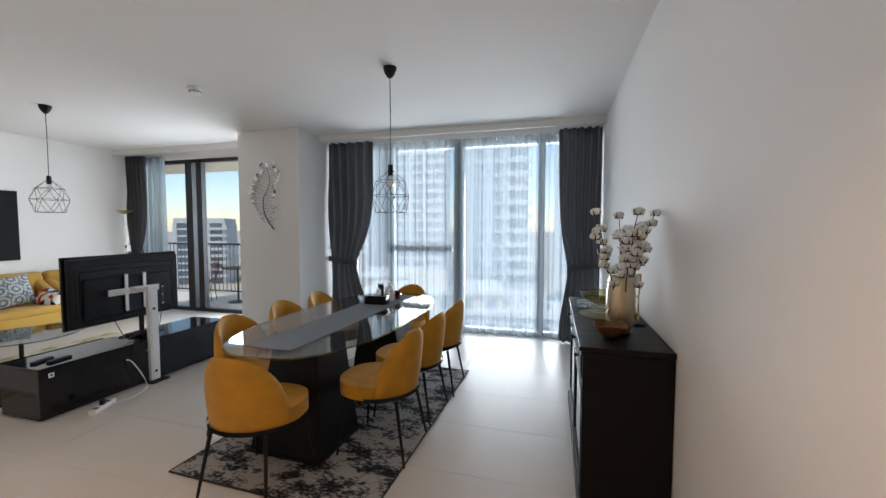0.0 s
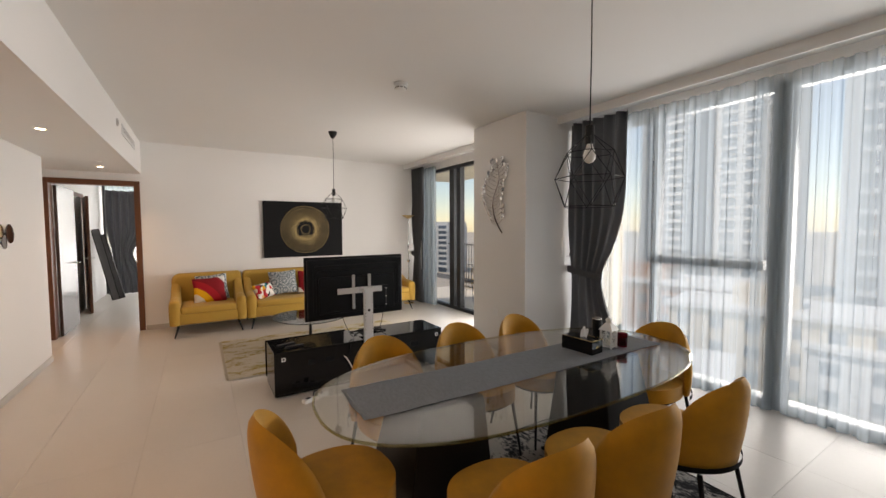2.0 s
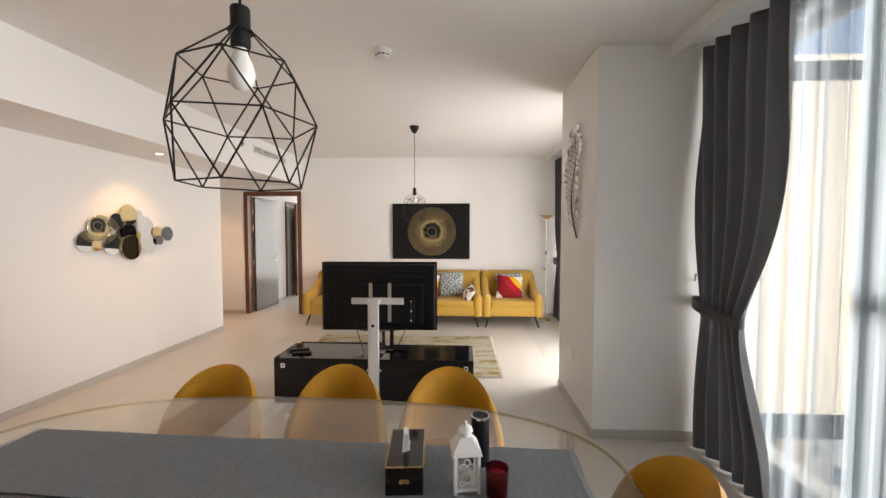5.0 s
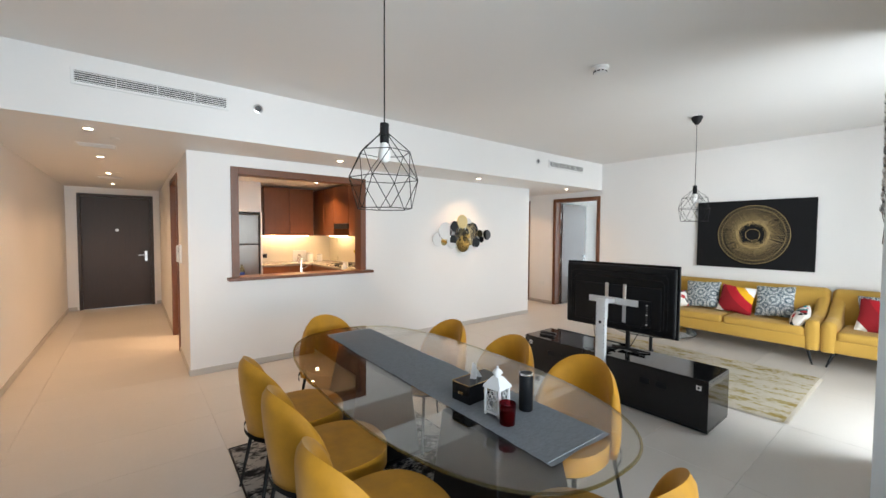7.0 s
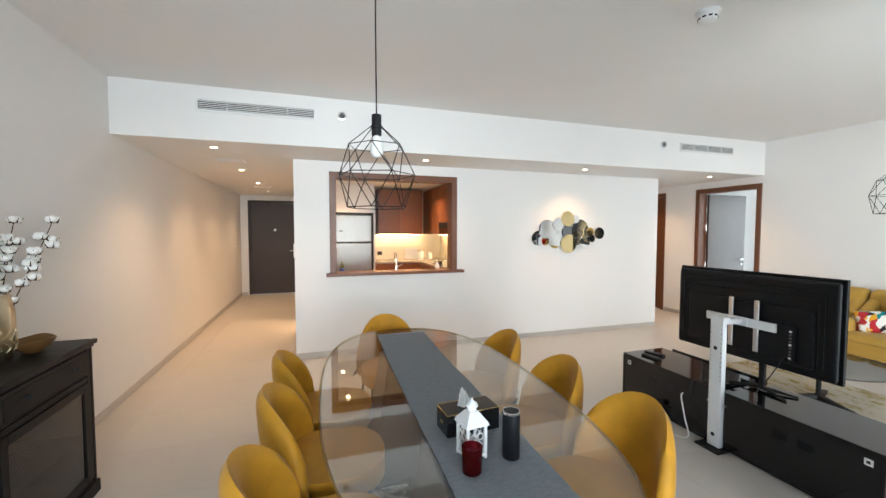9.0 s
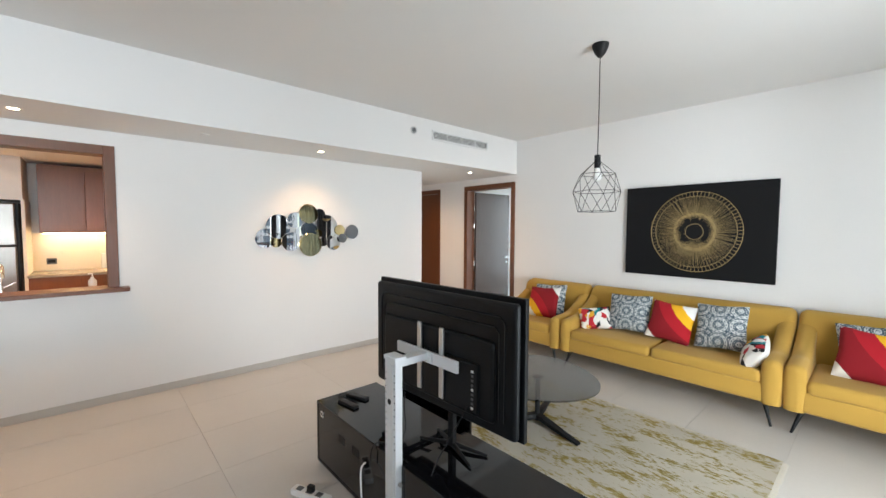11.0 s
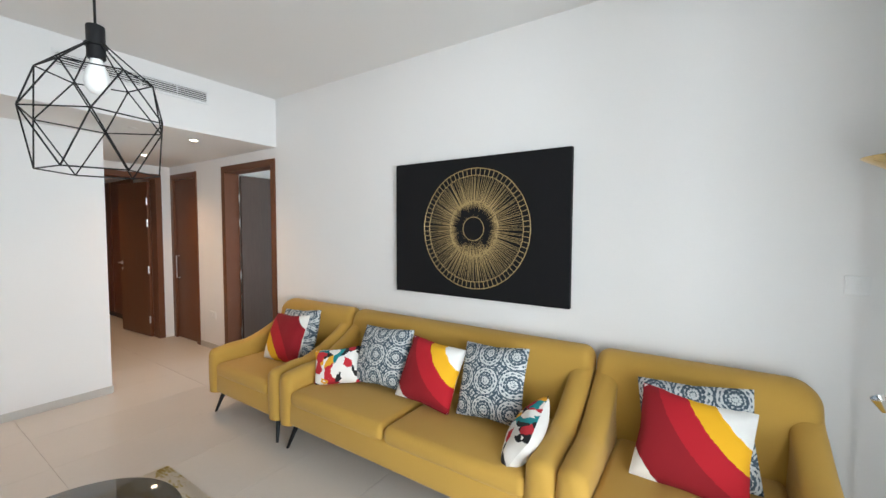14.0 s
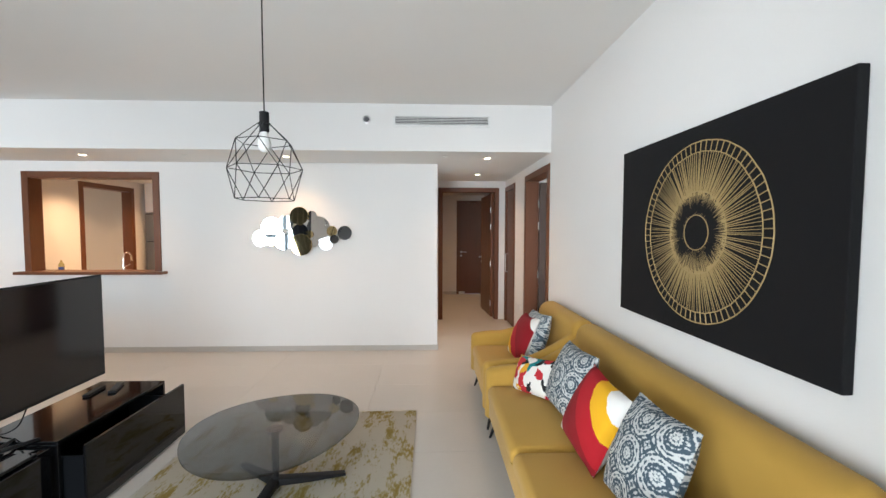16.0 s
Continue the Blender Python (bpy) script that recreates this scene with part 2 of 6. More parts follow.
def medallion(n, l, co):
    """Rows of round rosettes: rings and petals about the points of a square grid."""
    def op(kind, a, b=None, c=None):
        m = n.new("ShaderNodeMath")
        m.operation = kind
        for k, x in enumerate((a, b, c)):
            if x is None:
                continue
            if isinstance(x, (int, float)):
                m.inputs[k].default_value = x
            else:
                l.new(x, m.inputs[k])
        return m.outputs[0]
    f, warp = n.new("ShaderNodeTexNoise"), n.new("ShaderNodeTexNoise")
    f.inputs["Scale"].default_value, f.inputs["Detail"].default_value = 120, 2
    warp.inputs["Scale"].default_value = 22
    l.new(co, f.inputs["Vector"])
    l.new(co, warp.inputs["Vector"])
    sp = n.new("ShaderNodeSeparateXYZ")
    l.new(co, sp.inputs[0])
    w = op("MULTIPLY_ADD", warp.outputs[0], 0.016, -0.008)
    cell = 0.155
    u = op("WRAP", op("ADD", sp.outputs[0], w), cell / 2, -cell / 2)
    v = op("WRAP", op("ADD", sp.outputs[2], w), cell / 2, -cell / 2)
    r = op("SQRT", op("ADD", op("MULTIPLY", u, u), op("MULTIPLY", v, v)))
    a = op("ARCTAN2", v, u)
    rings = op("SINE", op("MULTIPLY", r, 400.0))
    petals = op("MULTIPLY", op("SINE", op("MULTIPLY", a, 12.0)), op("COSINE", op("MULTIPLY", r, 150.0)))
    broad = op("MULTIPLY", op("SINE", op("MULTIPLY", r, 125.0)), 0.9)
    total = op("ADD", op("ADD", op("ADD", rings, petals), broad), op("MULTIPLY_ADD", f.outputs[0], 5.0, -2.5))
    m = n.new("ShaderNodeMapRange")
    l.new(total, m.inputs[0])
    m.inputs[1].default_value, m.inputs[2].default_value = -0.7, 0.7
    c = ramp(n, [(0.0, (0.05, 0.08, 0.105)), (0.35, (0.075, 0.11, 0.14)), (0.65, (0.42, 0.45, 0.45)), (1.0, (0.56, 0.58, 0.57))], False)
    l.new(m.outputs[0], c.inputs[0])
    return c.outputs[0]


def patches(n, l, co):
    w, v, mx = n.new("ShaderNodeTexNoise"), n.new("ShaderNodeTexVoronoi"), n.new("ShaderNodeMixRGB")
    w.inputs["Scale"].default_value = 9
    l.new(co, w.inputs["Vector"])
    mx.inputs[0].default_value = 0.14
    l.new(co, mx.inputs[1])
    l.new(w.outputs[1], mx.inputs[2])
    v.inputs["Scale"].default_value = 17
    l.new(mx.outputs[0], v.inputs["Vector"])
    sp = n.new("ShaderNodeSeparateColor")
    l.new(v.outputs["Color"], sp.inputs[0])
    r = ramp(n, [(0.0, (0.8, 0.77, 0.72)), (0.28, (0.012, 0.012, 0.013)), (0.45, (0.50, 0.02, 0.03)), (0.62, (0.75, 0.38, 0.02)), (0.76, (0.01, 0.22, 0.24)), (0.88, (0.8, 0.77, 0.72))])
    l.new(sp.outputs[0], r.inputs[0])
    return r.outputs[0]


def worn_rug(dark, mid, pale, sx, sy, lo, hi):
    def build(n, l, co):
        mp, a, b, mx = n.new("ShaderNodeMapping"), n.new("ShaderNodeTexNoise"), n.new("ShaderNodeTexNoise"), n.new("ShaderNodeMath")
        mp.inputs["Scale"].default_value = (sx, sy, 1)
        l.new(co, mp.inputs[0])
        a.inputs["Scale"].default_value, a.inputs["Detail"].default_value, a.inputs["Roughness"].default_value = 3.0, 6, 0.65
        b.inputs["Scale"].default_value, b.inputs["Detail"].default_value = 26.0, 3
        l.new(mp.outputs[0], a.inputs["Vector"])
        l.new(mp.outputs[0], b.inputs["Vector"])
        mx.operation = "MULTIPLY_ADD"
        l.new(b.outputs[0], mx.inputs[0])
        mx.inputs[1].default_value = 0.45
        l.new(a.outputs[0], mx.inputs[2])
        r = ramp(n, [(lo, dark), ((lo + hi) / 2, mid), (hi, pale), (1.0, pale)], False)
        l.new(mx.outputs[0], r.inputs[0])
        return r.outputs[0]
    return build


SWEEP = pattern("sweep_print", sweep)
MEDAL = pattern("medallion_print", medallion)
PATCH = pattern("patch_embroidery", patches)
CREAM = material("cream_cloth", (0.74, 0.72, 0.68), 0.9, vary=0.04, bump=0.3, bump_scale=400)
DARKRUG = pattern("worn_charcoal_rug", worn_rug((0.016, 0.017, 0.02), (0.14, 0.14, 0.145), (0.58, 0.565, 0.54), 1.3, 2.2, 0.62, 0.76), 0.95)
LIVERUG = pattern("worn_ochre_rug", worn_rug((0.40, 0.29, 0.07), (0.52, 0.43, 0.20), (0.70, 0.65, 0.55), 2.6, 1.0, 0.57, 0.72), 0.95)
FRINGE = material("rug_edge", (0.62, 0.57, 0.47), 0.95, vary=0.1)
MARBLEMAT = pattern("marbled_mat", worn_rug((0.015, 0.015, 0.016), (0.08, 0.08, 0.08), (0.65, 0.65, 0.63), 4, 6, 0.66, 0.78), 0.4)
COTTON = material("cotton_boll", (0.80, 0.78, 0.74), 0.95, vary=0.05, scale=30, bump=0.6, bump_scale=120)
TWIG = material("dry_twig", (0.07, 0.04, 0.028), 0.85, vary=0.2, scale=40)
REDWAX = glass("red_glass", (0.62, 0.16, 0.20), see=0.9)
WAX = material("red_wax", (0.28, 0.012, 0.04), 0.4, vary=0.08)
PAPER = material("white_tissue", (0.82, 0.82, 0.82), 0.9, vary=0.03)
YELLOWPAPER = material("yellow_paper", (0.60, 0.52, 0.08), 0.7, vary=0.04)
OLIVEMAT = material("olive_mat", (0.20, 0.165, 0.07), 0.6, vary=0.1, grain=0.15, grain_scale=120, bump=0.3, bump_scale=200)
WOODBOWL = material("bronzed_wood", (0.20, 0.10, 0.035), 0.35, metal=0.3, vary=0.15, bump=0.1, bump_scale=60)
STONE = material("kitchen_worktop", (0.30, 0.27, 0.235), 0.25, vary=0.08, grain=0.1, grain_scale=90)
SPLASH = material("cream_splashback", (0.72, 0.66, 0.54), 0.3, vary=0.03)
WIREBLACK = material("black_wire", (0.010, 0.010, 0.010), 0.45, vary=0.1, spec=0.22)
RUBBER = material("grey_slate", (0.10, 0.10, 0.105), 0.7, vary=0.1)

# ---- building tools ----
def link(name, bm, mat, parent=None, label="", smooth=None):
    me = bpy.data.meshes.new(name)
    bmesh.ops.recalc_face_normals(bm, faces=bm.faces)
    bm.to_mesh(me)
    bm.free()
    for m in (mat if isinstance(mat, (list, tuple)) else [mat]):
        me.materials.append(m)
    if smooth is not None:
        me.shade_smooth()
        me.set_sharp_from_angle(angle=radians(smooth))
    ob = new(name, me)
    ob.parent = parent
    if label:
        ob["label"] = label
    return ob


def part(name, bm, mat, parent, label="", smooth=None):
    return link(name, bm, mat, parent, label, smooth)


def thing(name, m, label, category, group="", kind=""):
    ob = new(name)
    ob.empty_display_size = 0.1
    ob.matrix_basis = m
    return tagged(ob, label, category, group, kind)


def box(x0, x1, y0, y1, z0, z1, bevel=0.0, seg=2, bm=None):
    own = bmesh.new()
    bmesh.ops.create_cube(own, size=1)
    for v in own.verts:
        v.co = Vector((x0 + (v.co.x + 0.5) * (x1 - x0), y0 + (v.co.y + 0.5) * (y1 - y0), z0 + (v.co.z + 0.5) * (z1 - z0)))
    if bevel:
        bmesh.ops.bevel(own, geom=own.edges[:], offset=bevel, segments=seg, affect="EDGES", profile=0.5)
    return merge(bm, own)


def merge(bm, own, m=None):
    if m is not None:
        bmesh.ops.transform(own, matrix=m, verts=own.verts)
    if bm is None:
        return own
    me = bpy.data.meshes.new("tmp")
    own.to_mesh(me)
    own.free()
    bm.from_mesh(me)
    bpy.data.meshes.remove(me)
    return bm


def lathe(profile, seg=32, bm=None, m=None, close=False):
    """A turned shape from (radius, height) pairs."""
    own = bmesh.new()
    rings = []
    for r, z in profile:
        rings.append([own.verts.new((r * math.cos(2 * math.pi * i / seg), r * math.sin(2 * math.pi * i / seg), z)) for i in range(seg)])
    pairs = list(zip(rings, rings[1:])) + ([(rings[-1], rings[0])] if close else [])
    for a, b in pairs:
        for i in range(seg):
            own.faces.new((a[i], a[(i + 1) % seg], b[(i + 1) % seg], b[i]))
    if not close:
        own.faces.new(rings[0][::-1])
        own.faces.new(rings[-1])
    return merge(bm, own, m) if (bm or m) else own


def tube(points, radius, seg=8, bm=None, closed=False):
    """A round bar along points; radius may be a list."""
    own = bmesh.new()
    pts = [Vector(p) for p in points]
    n = len(pts)
    radii = radius if isinstance(radius, (list, tuple)) else [radius] * n
    rings, up = [], None
    for i, p in enumerate(pts):
        a = pts[(i - 1) % n] if closed or i else p
        b = pts[(i + 1) % n] if closed or i < n - 1 else p
        d = (b - a).normalized()
        if up is None:
            up = d.orthogonal().normalized()
        up = (up - d * up.dot(d)).normalized()
        side = d.cross(up)
        rings.append([own.verts.new(p + (up * math.cos(2 * math.pi * k / seg) + side * math.sin(2 * math.pi * k / seg)) * radii[i]) for k in range(seg)])
    for a, b in zip(rings, rings[1:] + ([rings[0]] if closed else [])):
        for k in range(seg):
            own.faces.new((a[k], a[(k + 1) % seg], b[(k + 1) % seg], b[k]))
    if not closed:
        own.faces.new(rings[0][::-1])
        own.faces.new(rings[-1])
    return merge(bm, own)


def slab(outline, z0, z1, bevel=0.0, seg=2, bm=None):
    """A flat plate with a drawn outline."""
    own = bmesh.new()
    low = [own.verts.new((x, y, z0)) for x, y in outline]
    top = [own.verts.new((x, y, z1)) for x, y in outline]
    own.faces.new(low[::-1])
    own.faces.new(top)
    n = len(outline)
    for i in range(n):
        own.faces.new((low[i], low[(i + 1) % n], top[(i + 1) % n], top[i]))
    if bevel:
        rim = [e for e in own.edges if abs(e.verts[0].co.z - e.verts[1].co.z) < 1e-6]
        bmesh.ops.bevel(own, geom=rim, offset=bevel, segments=seg, affect="EDGES", profile=0.5)
    return merge(bm, own)


def sheet(fn, nu, nv, thick=0.0):
    """A surface from fn(u, v), u and v in 0..1, with thickness if given."""
    bm = bmesh.new()
    g = [[bm.verts.new(fn(i / nu, j / nv)) for i in range(nu + 1)] for j in range(nv + 1)]
    for j in range(nv):
        for i in range(nu):
            bm.faces.new((g[j][i], g[j][i + 1], g[j + 1][i + 1], g[j + 1][i]))
    if thick:
        bmesh.ops.solidify(bm, geom=bm.faces[:], thickness=thick)
    return bm


def structure(name, bm, mat, label, category, smooth=None):
    return tagged(link(name, bm, mat, None, "", smooth), label, category, "", "structure")


def smoothstep(a, b, x):
    t = min(1, max(0, (x - a) / (b - a)))
    return t * t * (3 - 2 * t)

# ---- structure ----
XE, XW, YB, YK, YN = 0.58, -7.53, 0.73, -0.06, 5.55
H, HB = 2.865, 2.375
MID = -0.21          # back of the kitchen wall


def wall(name, pieces, label):
    bm = bmesh.new()
    for p in pieces:
        box(*p, bm=bm)
    return structure(name, bm, PAINT, label, "wall")


wall("wall_east", [(XE, XE + 0.2, -5.6, 5.75, 0, 3.0)], "long plain white painted wall beside the sideboard")
wall("wall_west", [(XW - 0.15, XW, 0.64, 5.75, 0, 3.0), (XW - 0.15, XW, -0.30, 0.64, 2.195, 3.0), (XW - 0.15, XW, -1.07, -0.30, 0, 3.0),
                   (XW - 0.15, XW, -1.67, -1.07, 2.195, 3.0), (XW - 0.15, XW, -5.0, -1.67, 0, 3.0)], "white painted wall behind the sofas with door openings")
wall("wall_kitchen", [(-1.31, -0.86, MID, YK, 0, HB), (-2.85, -1.31, MID, YK, 0, 0.995), (-2.85, -1.31, MID, YK, 2.195, HB), (-6.33, -2.85, MID, YK, 0, HB)],
     "white painted wall with a serving hatch to the kitchen")
wall("wall_corridor", [(-1.0, -0.86, -1.20, MID, 0, HB), (-1.0, -0.86, -2.15, -1.20, 2.195, HB), (-1.0, -0.86, -5.4, -2.15, 0, HB)], "white corridor wall with the kitchen doorway")
wall("wall_entry", [(-0.70, 0.37, -5.55, -5.4, 2.205, HB), (-1.0, -0.70, -5.55, -5.4, 0, HB), (0.37, XE, -5.55, -5.4, 0, HB)], "white wall around the entrance door")
wall("wall_passage", [(-6.33, -6.18, -1.93, MID, 0, HB), (-6.45, -6.18, -1.93, -1.78, 0, HB), (-7.35, -6.45, -1.93, -1.78, 2.195, HB), (-7.53, -7.35, -1.93, -1.78, 0, HB)],
     "white passage walls around a doorway")
wall("wall_lobby", [(-6.2, -6.05, -4.6, -1.93, 0, HB), (-6.93, -6.2, -4.6, -4.45, 0, HB), (-7.53, -6.93, -4.6, -4.45, 2.195, HB)], "white walls of the inner lobby")
wall("wall_kitchen_back", [(-3.75, -1.0, -3.15, -3.0, 0, HB), (-3.75, -3.6, -3.0, MID, 0, HB)], "white kitchen walls behind the units")
bulk = bmesh.new()
box(XW, XE, YB - 0.10, YB, HB, H, bm=bulk)
structure("bulkhead", bulk, PAINT, "white painted bulkhead with air grilles", "bulkhead")
col = box(-4.35, -3.36, 4.615, 5.75, 0, H, 0.003)
structure("column", col, PAINT, "square white column between the two windows", "column")
head = bmesh.new()
box(-3.36, XE, YN - 0.04, YN + 0.2, 2.725, 3.0, bm=head)
box(XW, -4.35, YN - 0.04, YN + 0.2, 2.725, 3.0, bm=head)
structure("wall_north", head, PAINT, "white wall strip over the windows", "wall")
pel = bmesh.new()
box(-3.36, XE, 5.12, 5.15, 2.775, H, bm=pel)
box(XW, -4.35, 5.12, 5.15, 2.775, H, bm=pel)
structure("pelmet", pel, CEIL, "white pelmet board hiding the curtain tracks", "pelmet")

c = box(XW - 0.1, XE + 0.1, YB - 0.05, 5.75, H, H + 0.15)
structure("ceiling", c, CEIL, "plain white painted ceiling", "ceiling")
c = box(XW, XE, -5.5, YB - 0.10, HB, HB + 0.12)
structure("ceiling_low", c, CEIL, "lowered white ceiling over corridor and kitchen", "ceiling")

floor = box(-13, XE + 0.1, -5.6, 5.72, -0.2, -0.004)
floor = structure("floor", floor, GROUT, "beige porcelain tiled floor with fine grey joints", "floor")


def skirting(pieces):
    for i, p in enumerate(pieces):
        structure("baseboard", box(*p, 0, 0.068, 0.002, 1), SKIRT, "beige grey tiled skirting", "baseboard")


s = 0.012
skirting([(XE - s, XE, -5.4, 5.5), (XW, XW + s, 0.72, 5.5), (XW, XW + s, -0.98, -0.38), (-6.33, -0.86, YK, YK + s), (-0.86, -0.86 + s, -1.12, YK), (-0.86, -0.86 + s, -5.4, -2.23),
          (-4.35, -3.36, 4.615 - s, 4.615), (-3.36, -3.36 + s, 4.615, 5.5), (-4.35 - s, -4.35, 4.615, 5.5), (-6.33 - s, -6.33, -1.78, YK),
          (-7.08, -6.2, -4.45, -4.45 + s), (-0.86, -0.78, -5.4, -5.4 + s), (0.45, XE, -5.4, -5.4 + s)])


# ---- doors ----
def door_frame(name, axis, at, back, a0, a1, top, w, label, mat=None):
    """Jambs and head round an opening a0..a1 in a wall from at to back, proud on both faces."""
    f = thing(name, Matrix(), label, "door frame", kind="structure")
    lo, hi = min(at, back) - 0.015, max(at, back) + 0.015
    for n, b0, b1, z0, z1 in (("jamb", a0 - w, a0 + 0.004, 0, top + w), ("jamb", a1 - 0.004, a1 + w, 0, top + w), ("head", a0 + 0.004, a1 - 0.004, top - 0.004, top + w)):
        bm = box(lo, hi, b0, b1, z0, z1, 0.004, 1) if axis == "x" else box(b0, b1, lo, hi, z0, z1, 0.004, 1)
        part(n, bm, mat or BROWN, f)
    return f


def hinge(bm_at, parent):
    part("hinge", lathe([(0.009, -0.05), (0.011, -0.05), (0.011, 0.05), (0.009, 0.05)], 10, m=Matrix.Translation(bm_at)), STEEL, parent, "satin steel butt hinge", 30)


def lever(parent, x, z, side, out):
    """A lever handle on a leaf that lies along x, on the face at y = side, pointing to out."""
    s = 1 if side > 0 else -1
    h = part("handle", lathe([(0.024, 0), (0.026, 0.004), (0.024, 0.009)], 20, m=pose(x, side, z, -90 * s)), STEEL, parent, "satin steel lever handle", 40)
    part("lever", tube([(x, side, z), (x, side + s * 0.05, z), (x + out * 0.02, side + s * 0.058, z), (x + out * 0.125, side + s * 0.058, z)], 0.009, 8), STEEL, h, "", 60)
    part("keyhole", lathe([(0.02, 0), (0.022, 0.004), (0.018, 0.007)], 20, m=pose(x, side, z - 0.09, -90 * s)), STEEL, h, "", 40)


def leaf(name, m, width, height, mat, label, out=-1):
    d = thing(name, m, label, "door", kind="structure")
    part("panel", box(0, width, -0.02, 0.02, 0.008, height, 0.003, 1), mat, d)
    for side in (-0.02, 0.02):
        lever(d, width - 0.065, 1.02, side, out)
    for z in (0.25, 0.95, 1.6, 1.9):
        hinge((0.0, 0.026, z), d)
    return d


door_frame("door_frame_1", "x", XW, XW - 0.15, -0.30, 0.64, 2.195, 0.07, "walnut veneered frame of the open bedroom door")
leaf("door_1", pose(XW - 0.165, -0.27, 0, 0, 0, 180), 0.90, 2.175, GREYDOOR, "open flush bedroom door in pale grey with lever handle")
door_frame("door_frame_2", "x", XW, XW - 0.15, -1.67, -1.07, 2.195, 0.07, "walnut veneered frame of a closet door")
d2 = thing("door_2", pose(XW - 0.035, -1.67, 0, 0, 0, 90), "closed walnut veneered closet door with long pull", "door", kind="structure")
part("panel", box(0.004, 0.596, -0.02, 0.02, 0.008, 2.185, 0.003, 1), BROWN, d2)
part("pull_handle", tube([(0.09, -0.02, 0.85), (0.09, -0.06, 0.85), (0.09, -0.06, 1.15), (0.09, -0.02, 1.15)], 0.007, 8), STEEL, d2, "brushed steel pull bar", 40)
door_frame("door_frame_3", "y", -1.78, -1.93, -7.35, -6.45, 2.195, 0.07, "walnut veneered frame of the lobby doorway")
leaf("door_3", pose(-7.33, -1.95, 0, 0, 0, -86), 0.86, 2.175, BROWN, "walnut veneered lobby door standing wide open")
for z in (0.3, 1.05, 1.62, 1.92):
    structure("hinge_plate", box(-6.462, -6.448, -1.86, -1.80, z - 0.05, z + 0.05, 0.002, 1), STEEL, "satin steel hinge plate on the jamb", "hinge")
door_frame("door_frame_4", "y", -4.45, -4.60, -7.50, -6.93, 2.195, 0.05, "walnut frame of the far closed door")
d4 = thing("door_4", pose(-6.93, -4.48, 0, 0, 0, 180), "closed walnut veneered door at the lobby's end", "door", kind="structure")
part("panel", box(0.002, 0.566, -0.02, 0.02, 0.008, 2.19, 0.003, 1), BROWN, d4)
lever(d4, 0.06, 1.02, -0.02, 1)
wr = thing("wardrobe", pose(XW, -4.40, 0, 0, 0, 90), "built-in walnut veneered wardrobe along the lobby wall", "wardrobe")
part("plinth", box(0.0, 1.42, -0.03, -0.002, 0.0, 0.09, 0.002, 1), ENTRY, wr, "dark recessed plinth")
for k in range(3):
    part("door", box(0.474 * k + 0.002, 0.474 * k + 0.470, -0.06 + 0.012 * (k % 2), -0.03, 0.09, 2.30, 0.003, 1), BROWN, wr)
door_frame("door_frame_5", "x", -0.86, -1.0, -2.15, -1.20, 2.195, 0.07, "walnut veneered frame of the kitchen doorway")
door_frame("door_frame_6", "y", -5.4, -5.55, -0.70, 0.37, 2.205, 0.05, "dark stained frame of the entrance door", ENTRY)
d6 = thing("door_6", pose(0.37, -5.45, 0, 0, 0, 180), "closed dark brown entrance door with lever lock", "door", kind="structure")
part("panel", box(0.003, 1.067, -0.025, 0.025, 0.008, 2.1955, 0.004, 1), ENTRY, d6)
part("door_viewer", lathe([(0.028, 0), (0.03, 0.004), (0.02, 0.008)], 16, m=pose(0.535, -0.025, 1.55, 90)), STEEL, d6, "steel door viewer")
part("lock_plate", box(0.965, 1.01, -0.033, -0.025, 0.92, 1.12, 0.003, 1), STEEL, d6, "steel lock plate")
part("lever", tube([(0.985, -0.03, 1.04), (0.985, -0.075, 1.04), (0.86, -0.075, 1.04)], 0.009, 8), STEEL, d6, "steel lever handle", 60)

# serving hatch lining
hatch = thing("hatch_frame", Matrix(), "walnut lined serving hatch with a deep sill", "hatch", kind="structure")
part("jamb", box(-1.34, -1.262, MID - 0.015, YK + 0.015, 1.02, 2.25, 0.003, 1), BROWN, hatch)
part("jamb", box(-2.898, -2.82, MID - 0.015, YK + 0.015, 1.02, 2.25, 0.003, 1), BROWN, hatch)
part("head", box(-2.82, -1.34, MID - 0.015, YK + 0.015, 2.17, 2.25, 0.003, 1), BROWN, hatch)
part("sill", box(-2.965, -1.215, MID - 0.03, YK + 0.115, 0.99, 1.025, 0.004, 2), BROWN, hatch, "walnut sill board")


# ---- windows ----
def window(name, x0, x1, posts, rails, label, extra=0.0):
    """Dark aluminium framing at the north wall with panes between the posts."""
    w = thing(name, Matrix.Translation((0, YN, 0)), label, "window", kind="structure")
    part("window_frame", box(x0, x1, 0, 0.09, 0.0, 0.06, 0.003, 1), ALU, w)
    part("window_frame", box(x0, x1, 0, 0.09, 2.665, 2.725, 0.003, 1), ALU, w)
    for x, half in posts:
        part("mullion", box(x - half, x + half, 0, 0.10, 0.06, 2.665, 0.003, 1), ALU, w)
    for a, b, z in rails:
        part("transom", box(a, b, 0.005, 0.085, z - 0.04, z + 0.04, 0.003, 1), ALU, w)
    xs = [x for x, _ in posts]
    for a, b in zip(xs, xs[1:]):
        g = part("pane", box(a + 0.02, b - 0.02, 0.04, 0.048, 0.05, 2.675), CLEAR, w)
        g.visible_shadow = False
    return w


